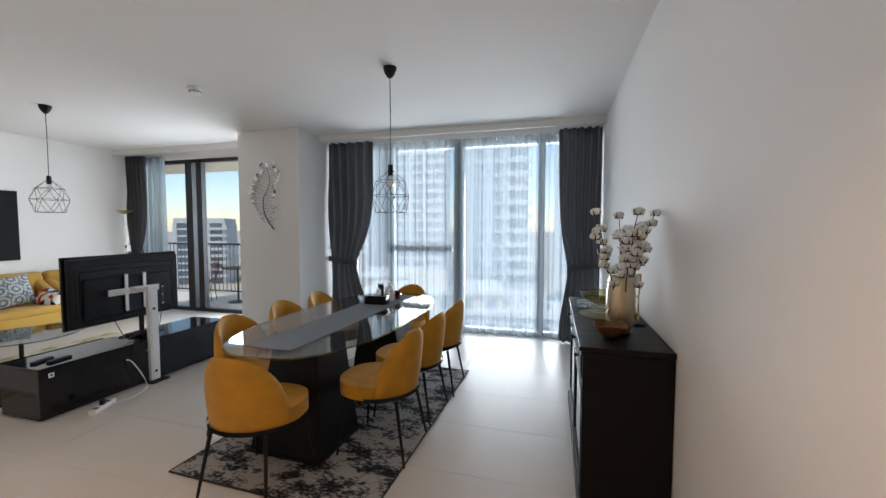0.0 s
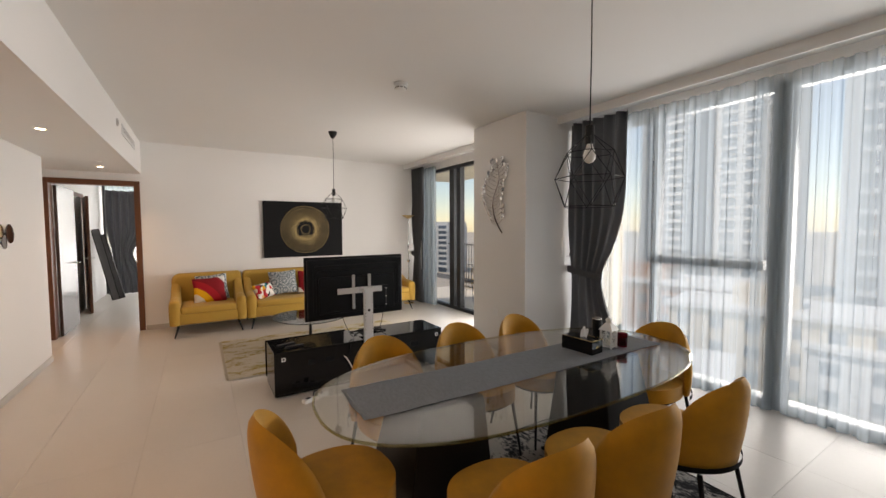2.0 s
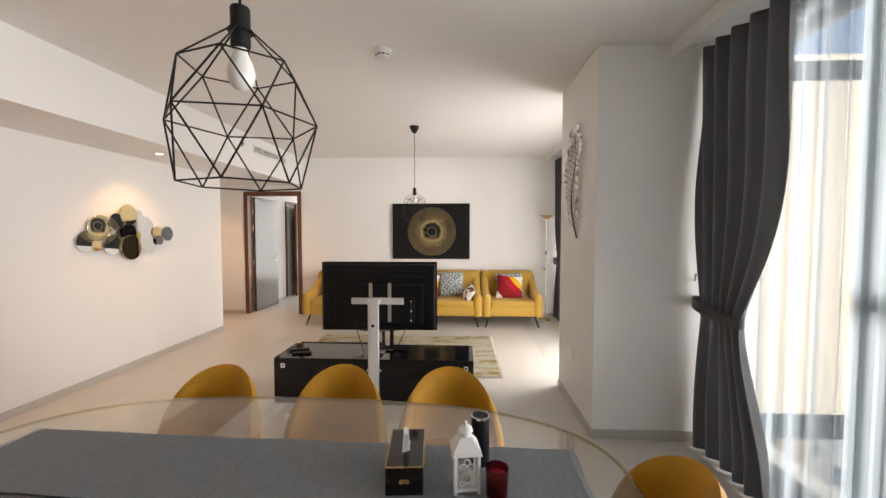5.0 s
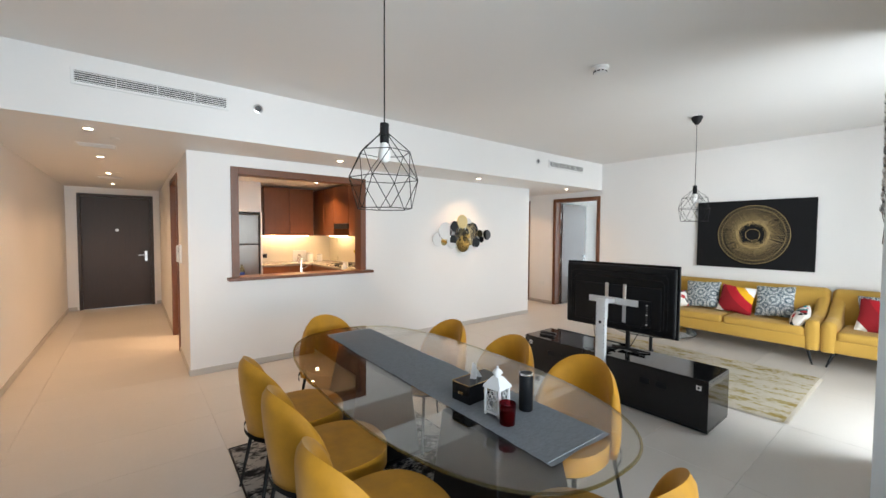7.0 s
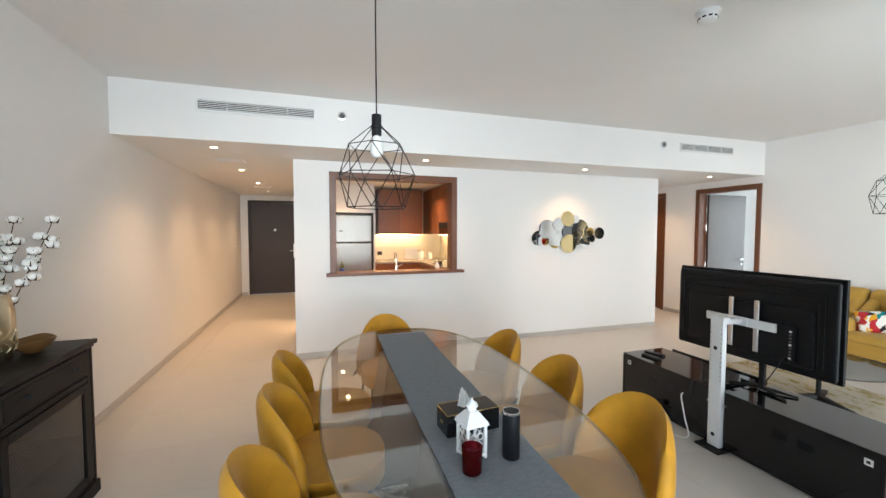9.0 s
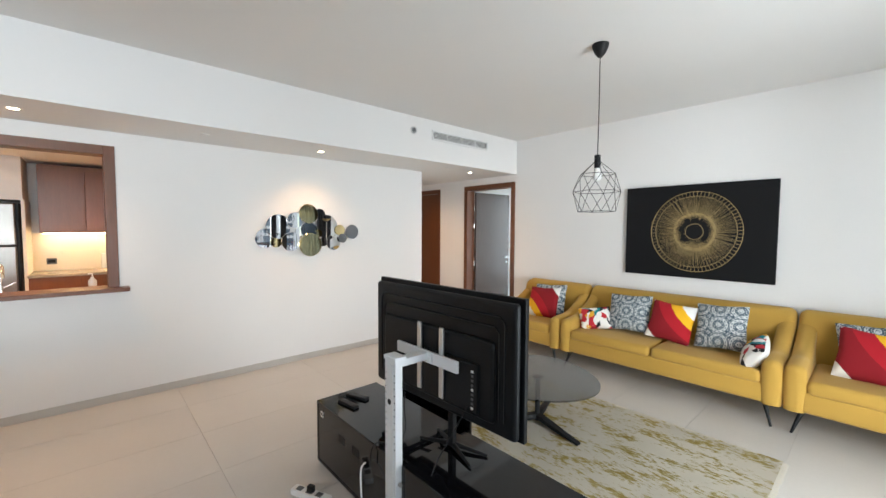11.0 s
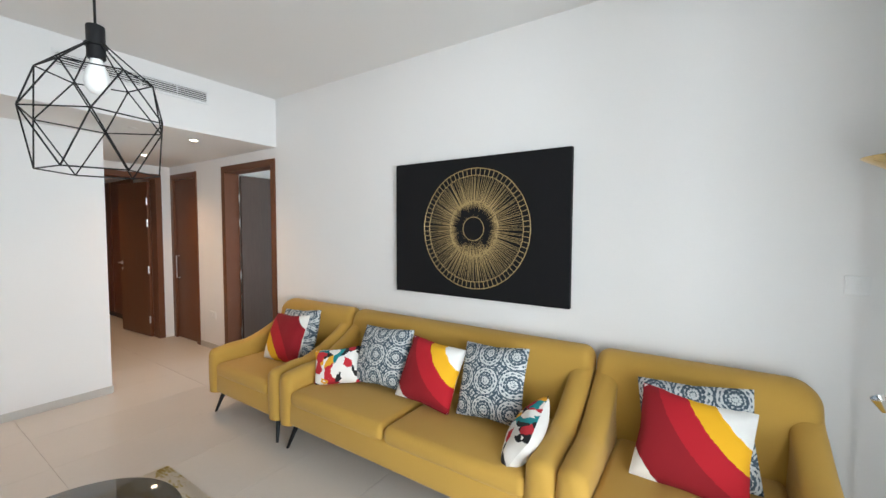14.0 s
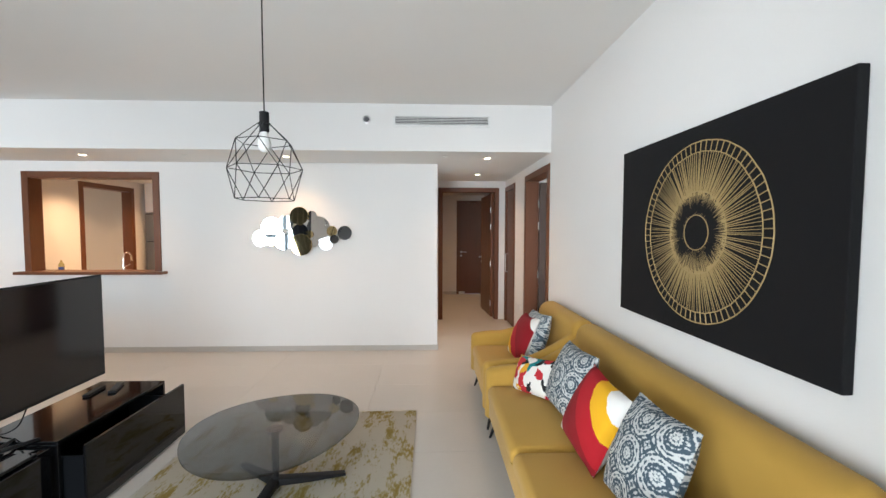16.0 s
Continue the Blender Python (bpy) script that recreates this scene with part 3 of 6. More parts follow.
window("window_1", -3.36, XE, [(-3.33, 0.03), (-2.40, 0.04), (-1.34, 0.075), (-0.18, 0.045), (0.55, 0.03)], [(-2.36, -1.45, 1.205)], "floor to ceiling window in dark aluminium frames")
window("window_2", XW, -4.35, [(-7.50, 0.03), (-6.33, 0.075), (-6.10, 0.06), (-4.40, 0.05)], [], "sliding balcony door in dark aluminium frames")


# ---- curtains ----
def drape(name, x0, x1, inner, y, label, waist, tie=0.99, flip=False):
    """A lined curtain panel gathered by a tieback; inner is the side that opens to the view (+1 or -1)."""
    full = x1 - x0

    def fn(u, v):
        z = 0.012 + v * (2.785 - 0.012)
        d = z - tie
        pinch = math.exp(-(d / 0.50) ** 1.25) * (1 - smoothstep(1.2, 1.8, d)) if d > 0 else 1 - 0.75 * smoothstep(0.0, 0.85, -d)
        span = full * (1 - waist * pinch)
        wall_side = x0 if inner > 0 else x1
        x = wall_side + inner * (0.02 + u * span + 0.03 * pinch)
        f = math.sin(u * 2 * math.pi * 5.5 + 0.8 * math.sin(3 * z)) * (0.045 - 0.022 * pinch) + 0.012 * math.sin(u * 41 + z * 2)
        return Vector((x, y + f + 0.03 * pinch * math.sin(u * 3.1), z))

    t = thing(name, Matrix(), label, "curtain", "grey tied curtains")
    part("cloth", sheet(fn, 90, 40, 0.004), DRAPE, t, "", 80)
    wall_side = x0 if inner > 0 else x1
    w = full * (1 - waist)
    loop = [(wall_side + inner * (0.03 + w * 0.5 + (w * 0.5 + 0.025) * math.cos(a)), y + 0.075 * math.sin(a), tie + 0.05 - 0.06 * (0.5 + 0.5 * math.cos(a))) for a in [2 * math.pi * i / 28 for i in range(28)]]
    band = bmesh.new()
    lo = [band.verts.new((p[0], p[1], p[2] - 0.035)) for p in loop]
    hi = [band.verts.new((p[0], p[1], p[2] + 0.035)) for p in loop]
    for i in range(28):
        band.faces.new((lo[i], lo[(i + 1) % 28], hi[(i + 1) % 28], hi[i]))
    bmesh.ops.solidify(band, geom=band.faces[:], thickness=0.005)
    part("tieback", band, DRAPE, t, "grey cloth tieback band", 60)
    part("hook", tube([(wall_side, y - 0.02, tie + 0.20), (wall_side + inner * 0.05, y - 0.03, tie + 0.20), (wall_side + inner * 0.06, y - 0.03, tie + 0.25)], 0.008, 8), CHROME, t, "chrome tieback hook", 60)
    return t


drape("curtain", -3.362, -2.60, 1, 5.33, "dark grey curtain tied back beside the column", 0.43)
drape("curtain", 0.06, XE, -1, 5.33, "dark grey curtain tied back in the room corner", 0.30)
drape("curtain", XW, -7.08, 1, 5.33, "dark grey curtain tied back beside the balcony door", 0.45)


def voile_panel(x0, x1, y, label, folds, amp, seed):
    def fn(u, v):
        z = 0.015 + v * (2.765 - 0.015)
        x = x0 + u * (x1 - x0)
        k = 2 * math.pi * folds
        flare = 1 + 0.5 * (1 - v)
        return Vector((x + 0.012 * math.sin(2 * k * u + seed), y + flare * amp * (0.7 * math.sin(k * u + seed + 1.5 * math.sin(k * u * 0.23)) + 0.4 * math.sin(k * 0.37 * u + 1.3 * seed)), z))
    t = thing("sheer_curtain", Matrix(), label, "sheer curtain", "white sheer curtains")
    ob = part("cloth", sheet(fn, int(14 * folds), 14), SHEER, t, "", 180)
    return t


voile_panel(-3.35, -1.42, 5.42, "white sheer curtain hanging over the window", 17, 0.028, 0.4)
voile_panel(-1.50, 0.54, 5.44, "white sheer curtain hanging over the window", 18, 0.028, 2.1)
voile_panel(-7.20, -6.72, 5.42, "white sheer curtain drawn aside at the balcony door", 12, 0.035, 1.1)

# ---- dining area ----
def rim(n, hx, hy, power):
    k = 2.0 / power
    return [(hx * math.copysign(abs(math.cos(a)) ** k, math.cos(a)), hy * math.copysign(abs(math.sin(a)) ** k, math.sin(a))) for a in [2 * math.pi * i / n for i in range(n)]]


TX, TY, TZ = -1.66, 3.01, 0.765
table = thing("dining_table", pose(TX, TY, 0, 0, 0, -1.5), "oval clear glass dining table on two black pedestals", "dining table")
part("tabletop", slab(rim(128, 0.55, 1.165, 2.6), TZ - 0.012, TZ, 0.002, 1), TABLEGLASS, table, "clear glass top", 40)
edge = bmesh.new()
ring = rim(128, 0.552, 1.167, 2.6)
tube([(x, y, TZ - 0.006) for x, y in ring], 0.0062, 6, edge, True)
part("edge", edge, GREENGLASS, table, "polished yellow green glass edge", 60)
for s in (-1, 1):
    bm = bmesh.new()
    lo = [bm.verts.new((x * 0.27, s * 0.66 + y * 0.25, 0.02)) for x, y in ((-1, -1), (1, -1), (1, 1), (-1, 1))]
    hi = [bm.verts.new((x * 0.17, s * 0.60 + y * 0.17, TZ - 0.022)) for x, y in ((-1, -1), (1, -1), (1, 1), (-1, 1))]
    bm.faces.new(lo[::-1])
    bm.faces.new(hi)
    for i in range(4):
        bm.faces.new((lo[i], lo[(i + 1) % 4], hi[(i + 1) % 4], hi[i]))
    bmesh.ops.bevel(bm, geom=bm.edges[:], offset=0.006, segments=2, affect="EDGES", profile=0.5)
    part("pedestal", bm, BLACKWOOD, table, "black tapered pedestal")
    part("foot_plate", box(-0.29, 0.29, s * 0.66 - 0.27, s * 0.66 + 0.27, 0.012, 0.03, 0.004, 1), BLACKWOOD, table)
    part("mounting_disc", lathe([(0.06, TZ - 0.022), (0.06, TZ - 0.013)], 24, m=Matrix.Translation((0, s * 0.60, 0))), STEEL, table, "steel glass mounting disc", 40)

runner = thing("table_runner", pose(-1.67, 3.01, TZ, 0, 0, -1.8), "grey woven linen runner along the glass table", "table runner")


def runner_fn(u, v):
    y = -1.02 + 2.04 * v
    wob = 0.006 * noise.noise((v * 9, u * 2, 3)) + (2 * u - 1) ** 3 * 0.004 * noise.noise((v * 60, 1, 7))
    return Vector(((u - 0.5) * 0.35 + 0.007 * math.sin(v * 5) + wob, y + 0.004 * math.sin(u * 9), 0.0035 + 0.003 * abs(noise.noise((u * 4, v * 14, 0.5)))))


part("cloth", sheet(runner_fn, 14, 160, 0.002), RUNNER, runner, "", 60)
for e in (-1, 1):
    part("hem", tube([(-0.165 + 0.033 * k, e * 1.004, 0.0062 + 0.0004 * (k % 2)) for k in range(11)], 0.0016, 5), RUNNER, runner, "stitched hem", 60)


def chair_proto(m):
    c = thing("dining_chair", m, "mustard velvet dining chair with rounded back and black legs", "chair", "chairs round the dining table")
    seat = []
    for i in range(56):
        a = 2 * math.pi * i / 56
        x, y = math.cos(a), math.sin(a)
        k = 0.82 if y > 0 else 0.95
        seat.append((0.235 * math.copysign(abs(x) ** k, x), 0.245 * math.copysign(abs(y) ** k, y) + 0.02))
    bm = slab(seat, 0.405, 0.495, 0.034, 5)
    for v in bm.verts:
        if v.co.z > 0.48:
            v.co.z += 0.012 * (1 - min(1, (v.co.x ** 2 + (v.co.y - 0.02) ** 2) / 0.055))
    part("seat", bm, VELVET, c, "", 60)

    def shell(side):
        def fn(u, v):
            s = 2 * u - 1
            a = s * 1.22
            rimfall = (1 - abs(s) ** 2.2) ** 0.5 if abs(s) < 1 else 0
            top = 0.44 + 0.40 * rimfall
            z = 0.415 + v * (top - 0.415)
            lean = 0.045 * ((z - 0.415) / 0.41) ** 1.2
            r = 0.252 + 0.012 * math.sin(math.pi * v)
            d = min(1 - abs(s), (1 - v) * rimfall, 0.22) / 0.22
            t = 0.028 * math.sqrt(max(0, 1 - (1 - d) ** 2))
            rr = r + side * t
            return Vector((rr * math.sin(a), -rr * math.cos(a) - lean * math.cos(a) ** 2 + 0.02, z))
        return fn
    back = sheet(shell(1), 32, 14)
    merge(back, sheet(shell(-1), 32, 14))
    bmesh.ops.remove_doubles(back, verts=back.verts, dist=0.0008)
    part("backrest", back, VELVET, c, "", 70)
    band = sheet(lambda u, v: Vector((0.292 * math.sin((u - 0.5) * 2.9), -0.294 * math.cos((u - 0.5) * 2.9) + 0.018, 0.418 + 0.026 * v)), 40, 1, 0.006)
    part("back_band", band, MATTBLACK, c, "black metal band round the back", 40)
    part("seat_frame", slab([(x * 0.9, y * 0.9) for x, y in seat], 0.382, 0.405, 0.004, 1), MATTBLACK, c, "black seat frame", 40)
    for sx in (-1, 1):
        for y0, y1 in ((0.17, 0.215), (-0.19, -0.262)):
            part("leg", tube([(sx * 0.175, y0, 0.40), (sx * 0.222, y1, 0.0)], [0.012, 0.0075], 10), MATTBLACK, c, "slim black metal leg", 50)
    return c


chairs = [(-1.15, 2.45, 90), (-1.14, 2.99, 88), (-1.11, 3.54, 91), (-2.15, 2.42, -90), (-2.18, 3.03, -92), (-2.17, 3.59, -89), (-1.65, 1.88, 2), (-1.61, 4.09, 180)]
first = chair_proto(pose(chairs[0][0], chairs[0][1], 0, 0, 0, chairs[0][2]))
for x, y, r in chairs[1:]:
    copy_thing(first, pose(x, y, 0, 0, 0, r))

rug = thing("dining_rug", pose(-1.56, 2.88, 0, 0, 0, -1.5), "distressed black and grey rug under the dining table", "rug")
part("woven_surface", sheet(lambda u, v: Vector(((u - 0.5) * 1.36, (v - 0.5) * 2.22, 0.009 + 0.0015 * noise.noise((u * 9, v * 14, 0)))), 24, 36, 0.007), DARKRUG, rug, "", 60)
for pts in (((-0.68, -1.11), (0.68, -1.11)), ((0.68, -1.11), (0.68, 1.11)), ((0.68, 1.11), (-0.68, 1.11)), ((-0.68, 1.11), (-0.68, -1.11))):
    part("binding", tube([(*p, 0.007) for p in pts], 0.006, 6), MATTBLACK, rug, "dark stitched binding", 60)

# things on the dining table
z = TZ + 0.007
tis = thing("tissue_box", pose(-1.66, 3.47, z, 0, 0, 4), "black cardboard tissue box with a pulled white tissue", "tissue box")
part("carton", box(-0.11, 0.11, -0.055, 0.055, 0, 0.085, 0.002, 1), GLOSSBLACK, tis)
for y in (-0.0545, 0.0545):
    part("gold_line", box(-0.108, 0.108, y - 0.0012, y + 0.0012, 0.083, 0.0862), GOLD, tis, "thin gold edge line")
part("gold_line", box(0.1088, 0.1112, -0.054, 0.054, 0.083, 0.0862), GOLD, tis, "thin gold edge line")
part("emblem", box(0.1105, 0.1112, -0.014, 0.014, 0.036, 0.048, 0.0003, 1), GOLD, tis, "small pale printed mark")
part("emblem", lathe([(0.016, 0), (0.016, 0.001)], 20, m=pose(0.0, 0.0555, 0.045, -90)), GOLD, tis, "small round printed mark")


def tissue(u, v):
    a = (u - 0.5) * 2
    w = 0.035 * (1 - 0.35 * v)
    return Vector((0.01 + a * w * 0.9 + 0.012 * v, 0.012 * math.sin(a * 5 + v * 3) * (1 - 0.4 * v), 0.084 + v * (0.075 - 0.025 * abs(a) + 0.006 * math.sin(a * 9))))


part("tissue", sheet(tissue, 20, 12, 0.001), PAPER, tis, "crumpled white tissue", 80)

lan = thing("lantern", pose(-1.60, 3.655, z, 0, 0, 8), "small white metal candle lantern with a domed top", "lantern")
part("base", box(-0.04, 0.04, -0.04, 0.04, 0.008, 0.018, 0.003, 1), WHITEMETAL, lan)
for x in (-0.034, 0.034):
    for y in (-0.034, 0.034):
        part("post", box(x - 0.005, x + 0.005, y - 0.005, y + 0.005, 0.0, 0.115, 0.001, 1), WHITEMETAL, lan)
for k in range(4):
    m = pose(0, 0, 0, 0, 0, 90 * k)
    g = box(-0.029, 0.029, 0.0335, 0.0345, 0.02, 0.11)
    part("pane", merge(None, g, m), CLEAR, lan)
    scroll = bmesh.new()
    for cx, cz, r in ((0, 0.05, 0.017), (-0.013, 0.08, 0.011), (0.013, 0.08, 0.011), (-0.015, 0.033, 0.008), (0.015, 0.033, 0.008), (0, 0.096, 0.009)):
        tube([(cx + r * math.cos(a), 0.0365, cz + r * math.sin(a)) for a in [i * 0.42 for i in range(15)]], 0.0018, 5, scroll, True)
    part("fretwork", merge(None, scroll, m), WHITEMETAL, lan, "white pierced scrollwork", 60)
roof = bmesh.new()
lo = [roof.verts.new((x * 0.044, y * 0.044, 0.115)) for x, y in ((-1, -1), (1, -1), (1, 1), (-1, 1))]
mi = [roof.verts.new((x * 0.041, y * 0.041, 0.125)) for x, y in ((-1, -1), (1, -1), (1, 1), (-1, 1))]
hi = [roof.verts.new((x * 0.017, y * 0.017, 0.158)) for x, y in ((-1, -1), (1, -1), (1, 1), (-1, 1))]
for a, b in ((lo, mi), (mi, hi)):
    for i in range(4):
        roof.faces.new((a[i], a[(i + 1) % 4], b[(i + 1) % 4], b[i]))
roof.faces.new(lo[::-1])
roof.faces.new(hi)
part("roof", roof, WHITEMETAL, lan)
part("chimney", lathe([(0.016, 0.158), (0.016, 0.172), (0.022, 0.173), (0.019, 0.182), (0.008, 0.19), (0.004, 0.193), (0.005, 0.2), (0.001, 0.203)], 20), WHITEMETAL, lan, "domed white cap with knob", 50)
part("candle", lathe([(0.018, 0.018), (0.018, 0.055), (0.016, 0.057)], 20), CREAM, lan, "cream candle", 40)

can = thing("candle_jar", pose(-1.565, 3.745, z), "dark red candle in a clear glass tumbler", "candle")
part("jar", lathe([(0.026, 0.0), (0.031, 0.003), (0.034, 0.085), (0.0325, 0.086), (0.030, 0.01), (0.001, 0.008)], 32), REDWAX, can, "red tinted glass", 50)
part("wax", lathe([(0.028, 0.009), (0.0305, 0.062), (0.028, 0.064), (0.004, 0.062)], 32), WAX, can, "dark red wax", 50)
part("wick", tube([(0, 0, 0.062), (0.001, 0, 0.072)], 0.001, 6), MATTBLACK, can)
spk = thing("speaker", pose(-1.725, 3.705, z), "black cylindrical speaker with a chrome top ring", "speaker")
part("body", lathe([(0.028, 0), (0.030, 0.003), (0.030, 0.152), (0.029, 0.156)], 32), PLASTIC, spk, "", 40)
part("top_ring", lathe([(0.027, 0.156), (0.0305, 0.154), (0.0305, 0.160), (0.0265, 0.161), (0.026, 0.157)], 32, close=True), CHROME, spk, "chrome ring", 50)
part("grille", lathe([(0.026, 0.1555), (0.0255, 0.158)], 32), MATTBLACK, spk, "", 40)


# ---- pendant lamps ----
def pendant(m, drop, label):
    """A cage lamp hung from the ceiling at the pose; drop is the length to the socket's top."""
    p = thing("pendant_lamp", m, label, "pendant lamp", "black wire cage pendants")
    part("canopy", lathe([(0.012, -0.088), (0.018, -0.086), (0.038, -0.06), (0.055, -0.02), (0.058, 0.0)], 28), MATTBLACK, p, "black ceiling cup", 50)
    part("cord", tube([(0, 0, -0.08), (0.002, 0.001, -drop * 0.5), (0, 0, -drop)], 0.0033, 8), WIREBLACK, p, "black fabric cord", 60)
    z = -drop
    part("socket", lathe([(0.008, z + 0.004), (0.020, z), (0.0215, z - 0.003), (0.0215, z - 0.088), (0.018, z - 0.092)], 24), MATTBLACK, p, "black lamp socket", 40)
    part("collar", lathe([(0.021, z - 0.050), (0.027, z - 0.050), (0.027, z - 0.056), (0.021, z - 0.056)], 24, close=True), WIREBLACK, p, "", 40)
    part("bulb", lathe([(0.013, z - 0.088), (0.0145, z - 0.10), (0.026, z - 0.128), (0.0305, z - 0.148), (0.028, z - 0.168), (0.018, z - 0.182), (0.002, z - 0.188)], 24), BULB, p, "unlit frosted white bulb", 70)
    rings = []
    for r, dz, off in ((0.026, 0.053, 0), (0.125, 0.138, 0), (0.167, 0.262, 30), (0.134, 0.405, 0)):
        rings.append([Vector((r * math.cos(radians(60 * i + off)), r * math.sin(radians(60 * i + off)), z - dz)) for i in range(6)])
    a, b, c, d = rings
    top = part("cage", tube(a, 0.0021, 6, None, True), WIREBLACK, p, "black wire cage of triangles", 60)
    for i in range(6):
        j = (i + 1) % 6
        for p0, p1 in ((a[i], b[i]), (b[i], b[j]), (b[i], c[i]), (b[j], c[i]), (c[i], c[j]), (c[i], d[i]), (c[i], d[j]), (d[i], d[j])):
            part("wire", tube([p0, p1], 0.0021, 6), WIREBLACK, top, "", 60)
    return p


pendant(pose(-1.36, 3.13, H, 0, 0, 12), H - 2.05, "black wire cage pendant lamp over the dining table")
pendant(pose(-5.46, 3.042, H, 0, 0, 40), H - 2.088, "black wire cage pendant lamp over the coffee table")

# ---- sideboard and what stands on it ----
sb = thing("sideboard", pose(0.575, 2.10, 0), "black brown stained sideboard with drawers and glazed doors", "sideboard")
L, D, SZ = 1.47, 0.425, 0.91
part("top", box(-D - 0.02, 0, -0.02, L + 0.02, SZ - 0.024, SZ, 0.004, 2), BLACKWOOD, sb, "black stained top board")
part("moulding", box(-D - 0.008, 0, -0.008, L + 0.008, SZ - 0.042, SZ - 0.024, 0.005, 2), BLACKWOOD, sb)
for y in (0, L - 0.02):
    part("side_panel", box(-D, 0, y, y + 0.02, 0.02, SZ - 0.042, 0.002, 1), BLACKWOOD, sb)
part("back_panel", box(-0.012, -0.002, 0.02, L - 0.02, 0.08, SZ - 0.042), BLACKWOOD, sb)
part("floor_panel", box(-D + 0.01, -0.012, 0.02, L - 0.02, 0.075, 0.095), BLACKWOOD, sb)
part("shelf", box(-D + 0.05, -0.012, 0.02, L - 0.02, 0.34, 0.358), BLACKWOOD, sb)
part("rail", box(-D + 0.003, -D + 0.03, 0.02, L - 0.02, 0.68, 0.71, 0.002, 1), BLACKWOOD, sb)
part("plinth", box(-D - 0.012, 0, -0.012, L + 0.012, 0.0, 0.075, 0.006, 2), BLACKWOOD, sb, "black stained plinth")
for y in (0.022, L - 0.052, L / 2 - 0.015):
    part("stile", box(-D + 0.002, -D + 0.03, y, y + 0.03, 0.095, SZ - 0.044, 0.002, 1), BLACKWOOD, sb)
half = (L - 0.104 - 0.03) / 2
for y0 in (0.055, L / 2 + 0.018):
    y1 = y0 + half - 0.006
    dr = part("drawer", box(-D - 0.004, -D + 0.02, y0, y1, 0.72, SZ - 0.05, 0.003, 1), BLACKWOOD, sb)
    part("drawer_panel", box(-D - 0.007, -D - 0.002, y0 + 0.02, y1 - 0.02, 0.74, SZ - 0.07, 0.003, 1), BLACKWOOD, dr)
    for f in (0.22, 0.78):
        part("knob", lathe([(0.006, 0), (0.006, 0.012), (0.013, 0.018), (0.013, 0.024), (0.007, 0.028)], 16, m=pose(-D - 0.006, y0 + f * (y1 - y0), 0.80, 0, -90, 0)), MATTBLACK, dr, "dark metal knob", 40)
    dw = part("glazed_door", box(-D - 0.002, -D + 0.018, y0, y0 + 0.045, 0.10, 0.675, 0.002, 1), BLACKWOOD, sb)
    part("frame_piece", box(-D - 0.002, -D + 0.018, y1 - 0.045, y1, 0.10, 0.675, 0.002, 1), BLACKWOOD, dw)
    part("frame_piece", box(-D - 0.002, -D + 0.018, y0 + 0.045, y1 - 0.045, 0.10, 0.145, 0.002, 1), BLACKWOOD, dw)
    part("frame_piece", box(-D - 0.002, -D + 0.018, y0 + 0.045, y1 - 0.045, 0.63, 0.675, 0.002, 1), BLACKWOOD, dw)
    part("pane", box(-D + 0.006, -D + 0.010, y0 + 0.04, y1 - 0.04, 0.14, 0.635), SMOKEGLASS, dw, "clear glass pane")

vase = thing("vase", pose(0.375, 2.45, SZ), "tall hammered brass vase holding dry cotton stems", "vase")
prof = [(0.052, 0.0), (0.058, 0.004), (0.070, 0.08), (0.078, 0.17), (0.076, 0.24), (0.064, 0.32), (0.061, 0.325), (0.058, 0.32), (0.069, 0.24), (0.070, 0.17), (0.05, 0.02)]
bm = lathe(prof, 48)
for v in bm.verts:
    a = math.atan2(v.co.y, v.co.x)
    if 0.01 < v.co.z < 0.30:
        k = 1 + 0.03 * math.sin(a * 12) * math.sin(v.co.z * 20)
        v.co.x *= k
        v.co.y *= k
part("body", bm, CHAMPAGNE, vase, "", 60)
for i in range(14):
    a = 2 * math.pi * i / 14
    part("lattice_bar", tube([((0.0745 + 0.006 * math.sin(math.pi * k / 6)) * math.cos(a + 0.25 * math.sin(k * 1.6)), (0.0745 + 0.006 * math.sin(math.pi * k / 6)) * math.sin(a + 0.25 * math.sin(k * 1.6)), 0.05 + 0.02 * k) for k in range(7)], 0.003, 6), CHAMPAGNE, vase, "", 60)

